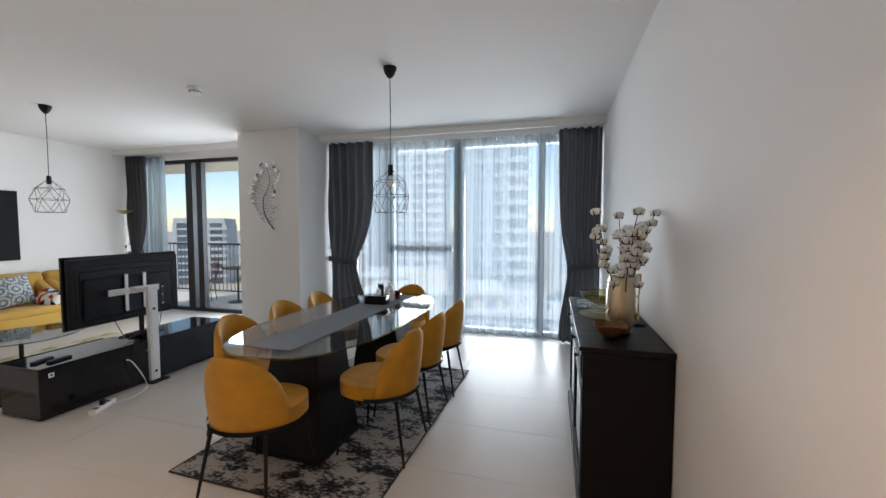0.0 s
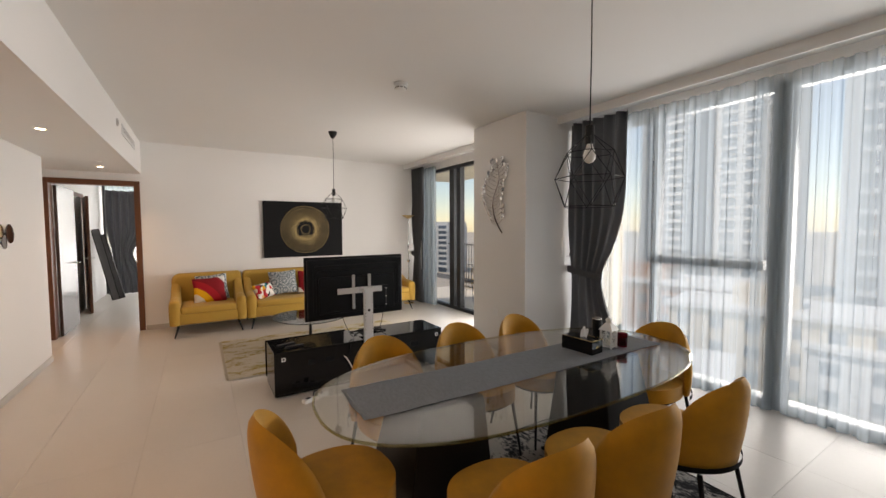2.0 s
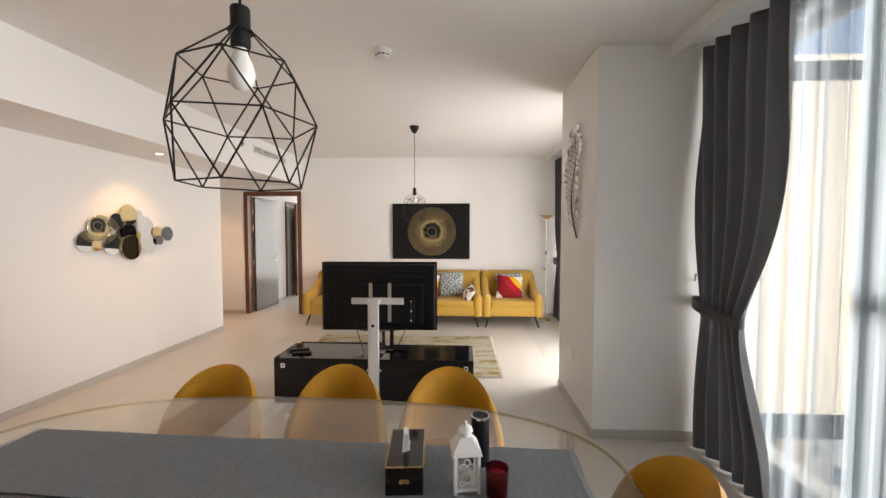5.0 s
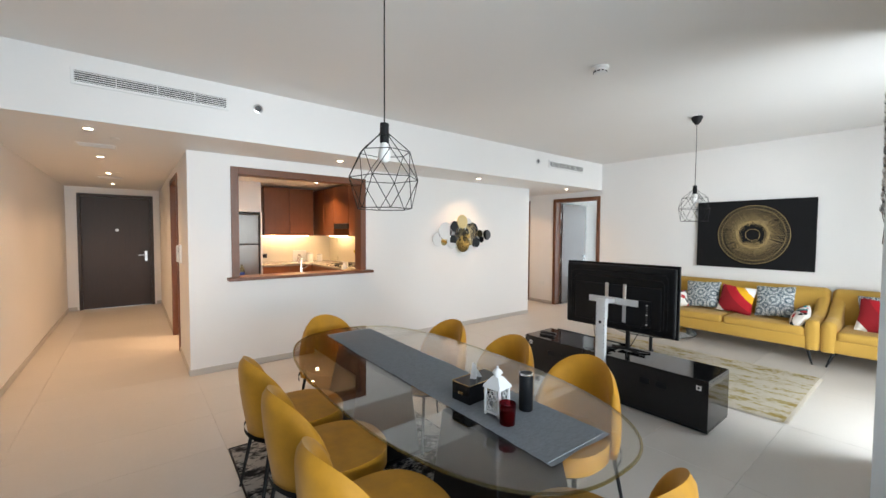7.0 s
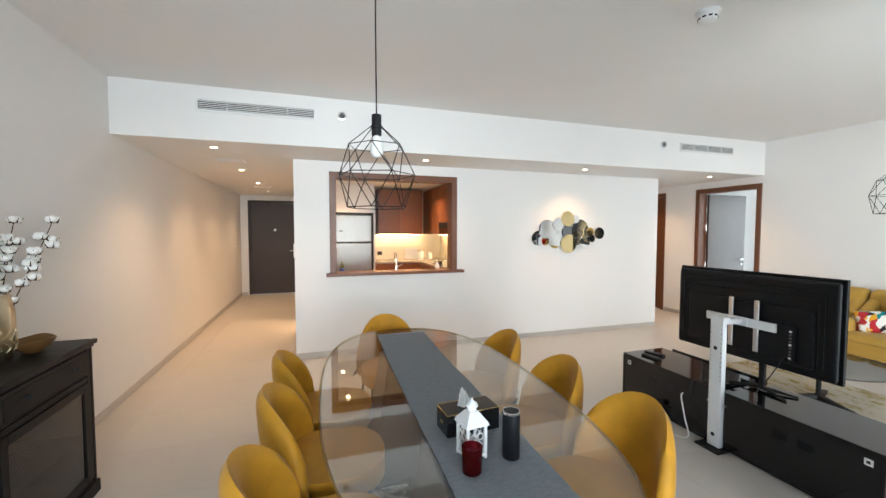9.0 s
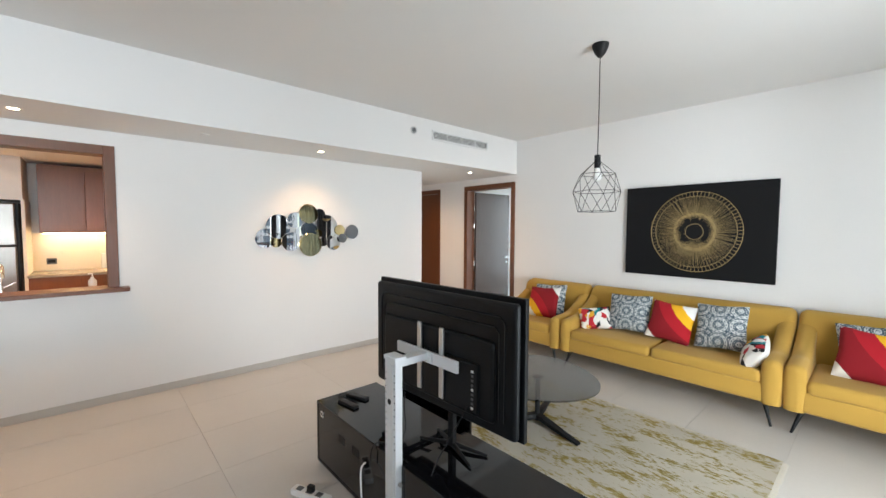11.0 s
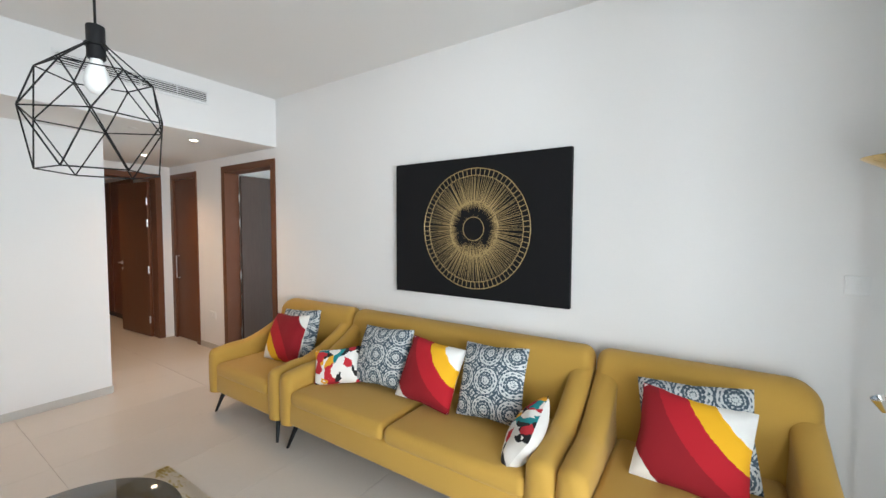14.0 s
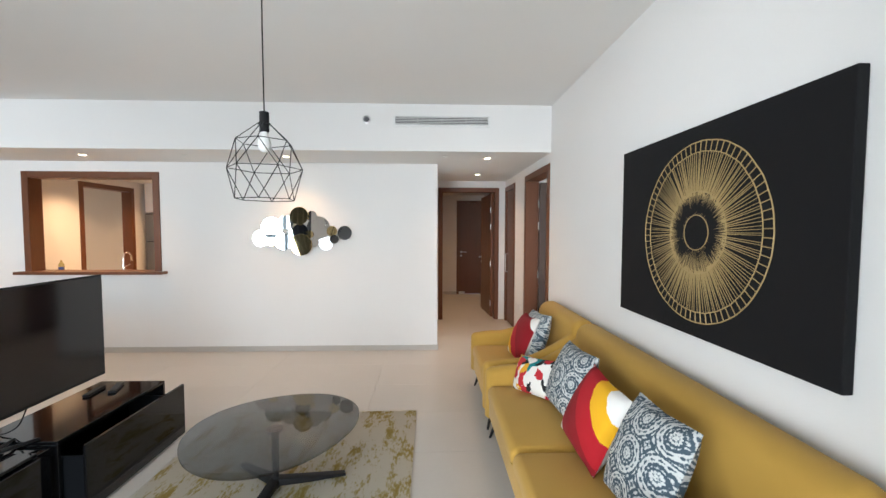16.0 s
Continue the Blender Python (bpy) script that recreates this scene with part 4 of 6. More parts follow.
rnd = random.Random(7)
stems = [(-0.16, -0.18, 0.69), (0.17, 0.02, 0.69), (0.04, -0.24, 0.69), (0.0, 0.13, 0.68), (0.11, 0.06, 0.62), (0.03, -0.02, 0.60), (0.12, 0.11, 0.56)]
for dx, dy, h in stems:
    st = thing("cotton_stem", pose(0.375, 2.45, SZ), "dry cotton stem with white bolls in the vase", "dried flower", "cotton stems")
    pts = [Vector((dx * 0.1, dy * 0.1, 0.03))]
    for k in range(1, 8):
        f = k / 7
        pts.append(Vector((dx * (0.1 + 0.9 * f ** 1.4) + rnd.uniform(-0.006, 0.006), dy * (0.1 + 0.9 * f ** 1.4) + rnd.uniform(-0.006, 0.006), 0.03 + (h - 0.03) * f)))
    part("stalk", tube(pts, [0.0035 - 0.0002 * k for k in range(8)], 6), TWIG, st, "brown woody stalk", 60)
    for k in range(3, 8):
        for q in range(3 if 3 < k < 7 else 1):
            a = rnd.uniform(0, 6.28)
            c = pts[k] + Vector((0.024 * math.cos(a), 0.024 * math.sin(a), rnd.uniform(-0.042, 0.042)))
            if k == 7:
                c = pts[k]
            b = bmesh.new()
            for j in range(4):
                o = bmesh.new()
                bmesh.ops.create_icosphere(o, subdivisions=2, radius=0.019)
                aa = j * 1.57 + a
                for v in o.verts:
                    v.co *= 1 + 0.16 * noise.noise(v.co * 90 + Vector((j, k, q)))
                merge(b, o, Matrix.Translation(c + Vector((0.013 * math.cos(aa), 0.013 * math.sin(aa), 0.004 * (j % 2)))))
            boll = part("boll", b, COTTON, st, "white cotton boll", 80)
            h2 = bmesh.new()
            for j in range(5):
                aa = j * 1.256 + a
                d = Vector((math.cos(aa), math.sin(aa), 0))
                tube([c + Vector((0, 0, -0.018)), c + d * 0.020 + Vector((0, 0, -0.016)), c + d * 0.034 + Vector((0, 0, 0.010))], [0.002, 0.005, 0.0008], 5, h2)
            part("husk", h2, TWIG, boll, "dark split husk", 60)

bowl = thing("bowl", pose(0.305, 2.31, SZ), "dark bronzed wooden bowl with a wavy rim", "bowl")
bm = lathe([(0.03, 0.0), (0.035, 0.004), (0.075, 0.04), (0.092, 0.072), (0.088, 0.074), (0.07, 0.044), (0.03, 0.012)], 40)
for v in bm.verts:
    v.co.z += 0.006 * math.sin(3 * math.atan2(v.co.y, v.co.x)) * (v.co.z / 0.074)
part("body", bm, WOODBOWL, bowl, "", 60)

mat = thing("placemat", pose(0.345, 2.90, SZ), "round olive woven placemat on the sideboard", "placemat")
part("mat", slab([((0.168 + 0.003 * math.sin(i * 2.1)) * math.cos(2 * math.pi * i / 72), (0.168 + 0.003 * math.sin(i * 2.1)) * math.sin(2 * math.pi * i / 72)) for i in range(72)], 0.001, 0.005, 0.001, 1), OLIVEMAT, mat, "", 40)
gb = thing("glass_bowl", pose(0.33, 2.92, SZ + 0.006), "amber glass bowl on a coiled silver wire stand", "bowl")
part("coil_stand", tube([((0.075 + 0.012 * math.sin(i * 0.13)) * math.cos(i * 0.26), (0.075 + 0.012 * math.sin(i * 0.13)) * math.sin(i * 0.26), 0.004 + 0.0007 * i) for i in range(86)], 0.0035, 6), CHROME, gb, "coiled silver wire stand", 60)
part("dish", lathe([(0.03, 0.066), (0.06, 0.070), (0.12, 0.10), (0.158, 0.145), (0.154, 0.146), (0.115, 0.106), (0.055, 0.076)], 48), GREENGLASS, gb, "ribbed amber glass dish", 60)
part("dish_rim", tube([(0.156 * math.cos(i * math.pi / 24), 0.156 * math.sin(i * math.pi / 24), 0.146) for i in range(48)], 0.0025, 6, None, True), GREENGLASS, gb, "", 60)


def candlestick(x, y, h, label):
    c = thing("candlestick", pose(x, y, SZ), label, "candlestick", "brass candlesticks")
    part("base", lathe([(0.045, 0), (0.046, 0.012), (0.044, 0.014)], 28), MATTBLACK, c, "black round base", 40)
    part("stem", tube([(0, 0, 0.012), (0, 0, h - 0.12), (0.006, 0, h - 0.06), (0, 0, h - 0.02)], 0.005, 8), GOLD, c, "", 60)
    for dx, dz in ((0.0, h - 0.02), (-0.035, h - 0.06)):
        if dx:
            part("arm", tube([(0, 0, h - 0.13), (dx * 0.7, 0, h - 0.11), (dx, 0, dz)], 0.004, 8), GOLD, c, "", 60)
        part("cup", lathe([(0.008, dz), (0.0135, dz + 0.003), (0.0135, dz + 0.04), (0.011, dz + 0.04), (0.011, dz + 0.01)], 20), GOLD, c, "brass candle cup", 50)


candlestick(0.49, 3.07, 0.36, "slim brass two armed candlestick on a black base")
candlestick(0.51, 2.66, 0.30, "slim brass candlestick beside the vase")
bw = thing("marbled_mat", pose(0.335, 3.275, SZ, 0, 0, -3), "black and white marbled table mat on the sideboard", "table mat")
part("mat", box(-0.155, 0.155, -0.17, 0.17, 0.001, 0.005, 0.001, 1), MARBLEMAT, bw)
yp = thing("paper_card", pose(0.455, 3.165, SZ + 0.0055, 0, 0, 12), "small yellow green paper card on the mat", "card")
part("sheet", box(-0.04, 0.04, -0.055, 0.055, 0, 0.0015), YELLOWPAPER, yp)

# ---- living area ----
def arm_top(x, front, start):
    f = 1 - min(1, max(0, (x / front - 0.13) / 0.55))
    return 0.555 - 0.02 * smoothstep(0.75, 1.0, x / front) + (start - 0.555) * f ** 1.5


def sofa_unit(name, y0, y1, seats, label, category, soft):
    """A low sofa on splayed legs with its back to the west wall; x runs out from the wall."""
    s = thing(name, pose(XW + 0.03, (y0 + y1) / 2, 0), label, category, "mustard sofa group")
    w = (y1 - y0) / 2
    depth, bh = 0.86, 0.855
    part("base", box(0.06, depth - 0.02, -w + 0.05, w - 0.05, 0.178, 0.345, 0.03, 4), SOFA, s, "", 60)
    def back_fn(u, v):
        y = -w * math.cos(math.pi * u)
        r = soft[0] if y < 0 else soft[1]
        d = max(0, r - (w - abs(y)))
        top = bh - (r - math.sqrt(max(0, r * r - d * d)))
        e = max(0, 0.05 - (w - abs(y))) / 0.05
        half = 0.085 * math.sqrt(max(0, 1 - e * e * 0.98))
        k = 0.07
        if v < 0.36:
            x, z = half, 0.18 + (top - k - 0.18) * v / 0.36
        elif v > 0.64:
            x, z = -half, 0.18 + (top - k - 0.18) * (1 - v) / 0.36
        else:
            q = math.pi * (v - 0.36) / 0.28
            x, z = half * math.cos(q), top - k + k * math.sin(q)
        x += 0.085 + (0.28 - 0.34 * z) * 0.42
        if v < 0.5:
            x += 0.022 * math.cos(min(1.57, abs(y / w) * 1.57))
        return Vector((x, y, z))
    part("backrest", sheet(back_fn, 60, 40), SOFA, s, "", 180)
    for sd in (-1, 1):
        start = bh - soft[max(0, sd)] * 0.8 - 0.005

        def arm_fn(u, v):
            x = 0.07 + (depth - 0.07) * math.sin(u * math.pi / 2)
            e = max(0, x - (depth - 0.05)) / 0.05
            sq = math.sqrt(max(0, 1 - e * e))
            top = arm_top(x, depth, start) - 0.045 * (1 - sq)
            half, k = 0.0625 * sq, 0.05
            if v < 0.36:
                t, z = half, 0.18 + (top - k - 0.18) * v / 0.36
            elif v > 0.64:
                t, z = -half, 0.18 + (top - k - 0.18) * (1 - v) / 0.36
            else:
                q = math.pi * (v - 0.36) / 0.28
                t, z = half * math.cos(q), top - k + k * math.sin(q)
            bulge = 0.010 * math.sin(max(0, min(1, (z - 0.17) / 0.36)) * math.pi) * (1 if t > 0 else -1)
            return Vector((x, sd * (w - 0.064 + t + bulge), z))
        arm = part("arm", sheet(arm_fn, 48, 36), SOFA, s, "", 180)
        seam = [(x, sd * (w - 0.004), arm_top(x, depth, start) - 0.045) for x in [0.20 + 0.58 * i / 14 for i in range(15)]]
        part("piping", tube(seam, 0.003, 6), SOFA, arm, "", 60)
    cw = (2 * w - 0.25) / seats
    for k in range(seats):
        a = -w + 0.125 + k * cw
        bm = box(0.20, depth - 0.005, a + 0.004, a + cw - 0.004, 0.325, 0.43, 0.04, 5)
        for v in bm.verts:
            u = (v.co.x - 0.2) / (depth - 0.2)
            t = (v.co.y - a) / cw
            if v.co.z > 0.40:
                v.co.z += 0.024 * max(0, math.sin(math.pi * min(1, max(0, u)))) ** 0.6 * max(0, math.sin(math.pi * min(1, max(0, t)))) ** 0.5 + 0.003 * noise.noise(v.co * 9)
        cu = part("seat_cushion", bm, SOFA, s, "", 60)
        part("piping", tube([(depth - 0.012, a + 0.02 + (cw - 0.04) * i / 8, 0.345 + 0.004 * math.sin(math.pi * i / 8)) for i in range(9)], 0.0035, 6), SOFA, cu, "", 60)
    for x, ox in ((0.12, -0.04), (depth - 0.09, 0.05)):
        for sd in (-1, 1):
            part("leg", tube([(x, sd * (w - 0.11), 0.182), (x + ox, sd * (w - 0.055), 0.0)], [0.019, 0.009], 8), MATTBLACK, s, "black splayed metal leg", 50)
    return s


sofa_unit("armchair", 1.06, 2.03, 1, "mustard upholstered armchair on black splayed legs", "armchair", (0.12, 0.07))
sofa_unit("sofa", 2.04, 3.97, 2, "long mustard upholstered sofa with two seat cushions", "sofa", (0.07, 0.07))
sofa_unit("armchair", 3.98, 4.93, 1, "mustard upholstered armchair on black splayed legs", "armchair", (0.07, 0.12))


def cushion(m, w, h, t, front, label, rear=None):
    """A stuffed square cushion: front to -y, welt and pointed corners."""
    c = thing("cushion", m, label, "cushion", "scatter cushions")

    def face(side):
        def fn(u, v):
            a, b = 2 * u - 1, 2 * v - 1
            pin = 1 - 0.07 * (1 - abs(b)) ** 1.0 * abs(a) ** 6
            pin2 = 1 - 0.07 * (1 - abs(a)) ** 1.0 * abs(b) ** 6
            th = t * (max(0, 1 - a * a) * max(0, 1 - b * b)) ** 0.45
            th += 0.004 * noise.noise((a * 3, b * 3, side)) * (1 - a * a) * (1 - b * b)
            return Vector((a * w / 2 * pin, side * th, b * h / 2 * pin2))
        return fn
    part("front", sheet(face(-1), 22, 22), front, c, "", 80)
    part("back", sheet(face(1), 22, 22), rear or CREAM, c, "", 80)
    rimline = []
    fn = face(1)
    for k in range(88):
        f = (k % 22) / 22
        u, v = ((f, 0), (1, f), (1 - f, 1), (0, 1 - f))[k // 22]
        rimline.append(fn(u, v))
    part("welt", tube(rimline, 0.002, 5, None, True), rear or front, c, "", 60)
    return c


def on_sofa(y, z, lean=17, turn=0, roll=0, x=-7.10):
    return Matrix.Translation((x, y, z)) @ pose(0, 0, 0, 0, 0, 90 + turn) @ pose(0, 0, 0, -lean, 0, 0) @ pose(0, 0, 0, 0, roll, 0)


cushion(on_sofa(1.60, 0.635, 20, 4, -4, -7.135), 0.43, 0.41, 0.085, MEDAL, "blue grey medallion print cushion on the armchair", MEDAL)
cushion(on_sofa(1.56, 0.610, 24, 0, 176, -7.05), 0.43, 0.40, 0.085, SWEEP, "red, yellow and white swoosh print cushion")
cushion(on_sofa(2.31, 0.545, 26, 28, -8, -6.95), 0.34, 0.25, 0.08, PATCH, "small embroidered patchwork cushion with white back")
cushion(on_sofa(2.635, 0.645, 23, 0, -3, -7.075), 0.44, 0.40, 0.085, MEDAL, "blue grey medallion print cushion on the sofa", MEDAL)
cushion(on_sofa(3.06, 0.625, 25, 4, 6, -7.04), 0.40, 0.39, 0.085, SWEEP, "red, yellow and white swoosh print cushion")
cushion(on_sofa(3.475, 0.650, 23, -3, -4, -7.07), 0.41, 0.42, 0.085, MEDAL, "blue grey medallion print cushion on the sofa", MEDAL)
cushion(on_sofa(3.765, 0.52, 32, -78, 12, -6.87), 0.38, 0.26, 0.08, PATCH, "small embroidered patchwork cushion leaning on the sofa arm")
cushion(on_sofa(4.46, 0.630, 20, 2, -4, -7.12), 0.45, 0.41, 0.085, MEDAL, "blue grey medallion print cushion on the armchair", MEDAL)
cushion(on_sofa(4.45, 0.600, 25, 3, 6, -7.04), 0.43, 0.40, 0.085, SWEEP, "red, yellow and white swoosh print cushion")

# ---- picture over the sofa ----
pic = thing("painting", pose(XW, 3.095, 1.536, 0, 0, 90), "black canvas painting with a gold radiating wheel", "painting")
part("canvas", box(-0.695, 0.695, -0.042, -0.004, -0.499, 0.499, 0.004, 2), CANVAS, pic, "black stretched canvas")
Y = -0.0435
R = 0.425


def hand(r, a, seed):
    """A hand-drawn circle's radius at angle a."""
    return r * (1 + 0.014 * noise.noise((math.cos(a) * 1.6, math.sin(a) * 1.6, seed)) + 0.006 * noise.noise((math.cos(a) * 7, math.sin(a) * 7, seed)))


def spot(r, a, lift=0.0, cx=0.015, cz=-0.004):
    return (cx + r * math.cos(a), Y - lift, cz + r * math.sin(a))


def ringline(r, n, width, seed):
    return tube([spot(hand(r, 2 * math.pi * i / n, seed), 2 * math.pi * i / n) for i in range(n)], width, 5, None, True)


part("outer_ring", ringline(R, 132, 0.0030, 1), GOLDPAINT, pic, "gold outline ring")
part("inner_ring", ringline(R * 0.885, 132, 0.0026, 1), GOLDPAINT, pic, "gold outline ring")
part("hub_ring", ringline(R * 0.455, 90, 0.0030, 3), GOLDPAINT, pic, "gold outline ring")
part("eye_ring", ringline(R * 0.195, 60, 0.0022, 4), GOLDPAINT, pic, "gold outline ring")
g = random.Random(11)
for i in range(72):
    a = 2 * math.pi * (i + 0.5) / 72
    part("tick", tube([spot(hand(r, a, 1), a) for r in (R * 0.885, R * 0.997)], 0.0022, 5), GOLDPAINT, pic)
for i in range(150):
    a = 2 * math.pi * (i + g.uniform(-0.25, 0.25)) / 150
    b = a + g.uniform(-0.012, 0.012)
    part("ray", tube([spot(R * g.uniform(0.40, 0.46), a), spot(hand(R * 0.885, b, 1), b)], [0.0030, 0.0013], 4), GOLDPAINT, pic)
streaks = bmesh.new()
n = 190
for i in range(n):
    a = 2 * math.pi * (i + g.uniform(-0.3, 0.3)) / n
    lo = R * (0.325 + 0.06 * noise.noise((math.cos(a) * 2.2, math.sin(a) * 2.2, 1)) + g.uniform(-0.035, 0.045))
    if math.sin(a) < -0.80:
        lo = R * g.uniform(0.20, 0.30)
    hi, w = R * g.uniform(0.43, 0.47), g.uniform(0.26, 0.46) * 2 * math.pi / n
    streaks.faces.new([streaks.verts.new(spot(r, q, 0.0015)) for r, q in ((lo, a - 0.12 * w), (lo, a + 0.12 * w), (hi, a + w), (hi, a - w))])
    if i % 3 == 0:
        t0 = R * g.uniform(0.20, 0.24)
        streaks.faces.new([streaks.verts.new(spot(r, q, 0.0015)) for r, q in ((R * 0.192, a - w), (R * 0.192, a + w), (t0, a + 0.3 * w), (t0, a - 0.3 * w))])
part("hub", streaks, GOLDPAINT, pic, "ragged gold strokes round the eye")

# ---- coffee table and rug ----
lr = thing("living_rug", pose(-5.32, 2.86, 0), "worn cream and ochre rug with fringed ends", "rug")
part("woven_surface", sheet(lambda u, v: Vector(((u - 0.5) * 1.60, (v - 0.5) * 2.40, 0.010 + 0.002 * noise.noise((u * 11, v * 15, 0)))), 30, 44, 0.008), LIVERUG, lr, "", 60)
g = random.Random(5)
for e in (-1, 1):
    fr = bmesh.new()
    for i in range(150):
        x = -0.79 + 1.58 * i / 149
        tube([(x, e * 1.198, 0.006), (x + g.uniform(-0.006, 0.006), e * (1.222 + g.uniform(0, 0.012)), 0.003)], 0.0022, 4, fr)
    tagged(part("fringe", fr, FRINGE, lr, "short cream fringe"), kind="stuff")

ct = thing("coffee_table", pose(-5.33, 2.66, 0.012), "pebble shaped smoked glass coffee table on a black tripod", "coffee table")
out = []
for i in range(96):
    a = 2 * math.pi * i / 96
    r = 0.466 * (1 + 0.035 * math.cos(3 * (a + 2.44)) + 0.045 * math.cos(2 * (a - 0.75)))
    out.append((r * math.cos(a), r * math.sin(a)))
part("tabletop", slab(out, 0.373, 0.385, 0.003, 2), SMOKEGLASS, ct, "smoked glass top", 40)
part("mounting_disc", lathe([(0.045, 0.365), (0.045, 0.373)], 24), MATTBLACK, ct, "", 40)
part("column", lathe([(0.019, 0.02), (0.019, 0.365)], 20), MATTBLACK, ct, "black column", 40)
for k in range(3):
    a = radians(-39 + 120 * k)
    c, q = math.cos(a), math.sin(a)
    foot = bmesh.new()
    rings = []
    for r, half, lo, hi in ((0.0, 0.030, 0.040, 0.082), (0.20, 0.026, 0.016, 0.048), (0.40, 0.020, 0.0, 0.018)):
        rings.append([foot.verts.new((r * c - e * half * q, r * q + e * half * c, z)) for e, z in ((-1, lo), (1, lo), (1, hi), (-1, hi))])
    for p0, p1 in zip(rings, rings[1:]):
        for e in range(4):
            foot.faces.new((p0[e], p0[(e + 1) % 4], p1[(e + 1) % 4], p1[e]))
    foot.faces.new(rings[0][::-1])
    foot.faces.new(rings[-1])
    bmesh.ops.bevel(foot, geom=foot.edges[:], offset=0.004, segments=2, affect="EDGES", profile=0.5)
    part("foot", foot, MATTBLACK, ct, "black flat tapered foot", 40)


# ---- television and its bench ----
def bench(y0, y1, x0, x1, label, pulled):
    s = thing("tv_bench", Matrix(), label, "tv bench", "tv bench units")
    z0, z1 = 0.012, 0.418
    part("top", box(x0, x1, y0, y1, z1 - 0.02, z1, 0.003, 1), GLOSSBLACK, s, "high gloss black top")
    part("bottom", box(x0, x1, y0, y1, z0, z0 + 0.02, 0.002, 1), GLOSSBLACK, s)
    for y in (y0, y1 - 0.02):
        part("side_panel", box(x0, x1, y, y + 0.02, z0 + 0.02, z1 - 0.02, 0.002, 1), GLOSSBLACK, s)
    part("back_panel", box(x1 - 0.012, x1 - 0.003, y0 + 0.02, y1 - 0.02, z0 + 0.02, z1 - 0.02), GLOSSBLACK, s)
    for x in (x0 + 0.04, x1 - 0.06):
        for y in (y0 + 0.03, y1 - 0.05):
            part("foot", box(x, x + 0.02, y, y + 0.02, 0, z0 + 0.002), PLASTIC, s)
    # cable cutouts as solid plates, black in place of their shaded inside
    for k, y in enumerate((y0 + 0.30, y1 - 0.38)):
        part("cable_port", box(x1 - 0.004, x1 - 0.001, y, y + 0.08, 0.26, 0.31, 0.001, 1), PLASTIC, s, "black plate in place of a cable opening")
    xf = x0 - 0.004 - pulled
    dr = part("drawer", box(xf - 0.018, xf, y0 + 0.003, y1 - 0.003, z0 + 0.01, z1 - 0.024, 0.003, 1), GLOSSBLACK, s, "black gloss drawer front" + (", pulled open" if pulled else ""))
    if pulled:
        for y in (y0 + 0.03, y1 - 0.042):
            part("drawer_side", box(xf, xf + 0.36, y, y + 0.012, 0.06, 0.32), PLASTIC, dr)
        part("drawer_bottom", box(xf, xf + 0.36, y0 + 0.042, y1 - 0.042, 0.06, 0.07), PLASTIC, dr)
    return s


bench(1.985, 2.83, -4.26, -3.80, "black gloss tv bench with its drawer pulled open", 0.12)
bench(2.935, 3.75, -4.26, -3.80, "black gloss tv bench with closed drawer", 0.0)
paper = thing("paper_sheet", pose(-4.31, 2.70, 0.072, 0, 0, 20), "white paper lying in the open drawer", "paper")
part("sheet", sheet(lambda u, v: Vector(((u - 0.5) * 0.13, (v - 0.5) * 0.17, 0.19 * smoothstep(0.2, 1, v) + 0.01 * math.sin(u * 5))), 10, 10, 0.001), PAPER, paper)
for y, z in ((2.065, 0.35), (3.685, 0.35)):
    lb = thing("label_plate", Matrix(), "small white sticker on the black bench", "sticker", "white stickers")
    part("plate", box(-3.8005, -3.798, y - 0.018, y + 0.018, z - 0.018, z + 0.018), WHITEPLASTIC, lb)
    part("mark", box(-3.7985, -3.797, y - 0.008, y + 0.008, z - 0.008, z + 0.008), PLASTIC, lb, "black square mark")

for x, y, r in ((-4.02, 2.13, 20), (-3.92, 2.19, 8)):
    rc = thing("remote_control", pose(x, y, 0.418, 0, 0, r), "slim black remote control on the bench", "remote control", "remote controls")
    part("body", box(-0.022, 0.022, -0.085, 0.085, 0.0, 0.018, 0.006, 3), PLASTIC, rc)
    for k in range(6):
        for j in (-1, 0, 1):
            part("button", box(j * 0.012 - 0.004, j * 0.012 + 0.004, -0.06 + k * 0.02, -0.052 + k * 0.02, 0.0175, 0.0195, 0.0008, 1), RUBBER, rc)

tv = thing("television", pose(-4.085, 2.87, 0, 0, 0, 1.8), "large black flat television seen from its ribbed back", "television")
part("screen_panel", box(-0.042, -0.016, -0.545, 0.545, 0.60, 1.25, 0.004, 2), PLASTIC, tv, "thin black bezel panel")
part("screen", box(-0.0445, -0.041, -0.535, 0.535, 0.617, 1.241, 0.001, 1), SCREEN, tv, "dark glossy screen, switched off")
bk = box(-0.016, 0.028, -0.53, 0.53, 0.61, 1.23, 0.022, 3)
part("back_shell", bk, PLASTIC, tv, "moulded black back shell")
part("back_step", box(0.02, 0.05, -0.42, 0.42, 0.665, 1.045, 0.016, 3), PLASTIC, tv)
part("port_box", box(0.03, 0.064, -0.08, 0.34, 0.685, 0.925, 0.008, 2), PLASTIC, tv, "connector housing")
for a, b, w in ((-0.47, 0.47, 1.165), (-0.44, 0.44, 1.115)):
    part("rib", tube([(0.028, a, 0.685), (0.030, a, w - 0.03), (0.030, a + 0.03, w), (0.030, b - 0.03, w), (0.030, b, w - 0.03), (0.028, b, 0.685)], 0.005, 6), PLASTIC, tv, "", 60)
for k in range(9):
    part("port", box(0.0635, 0.0655, 0.30, 0.315, 0.705 + k * 0.022, 0.717 + k * 0.022), WHITEPLASTIC if k % 4 == 0 else RUBBER, tv)
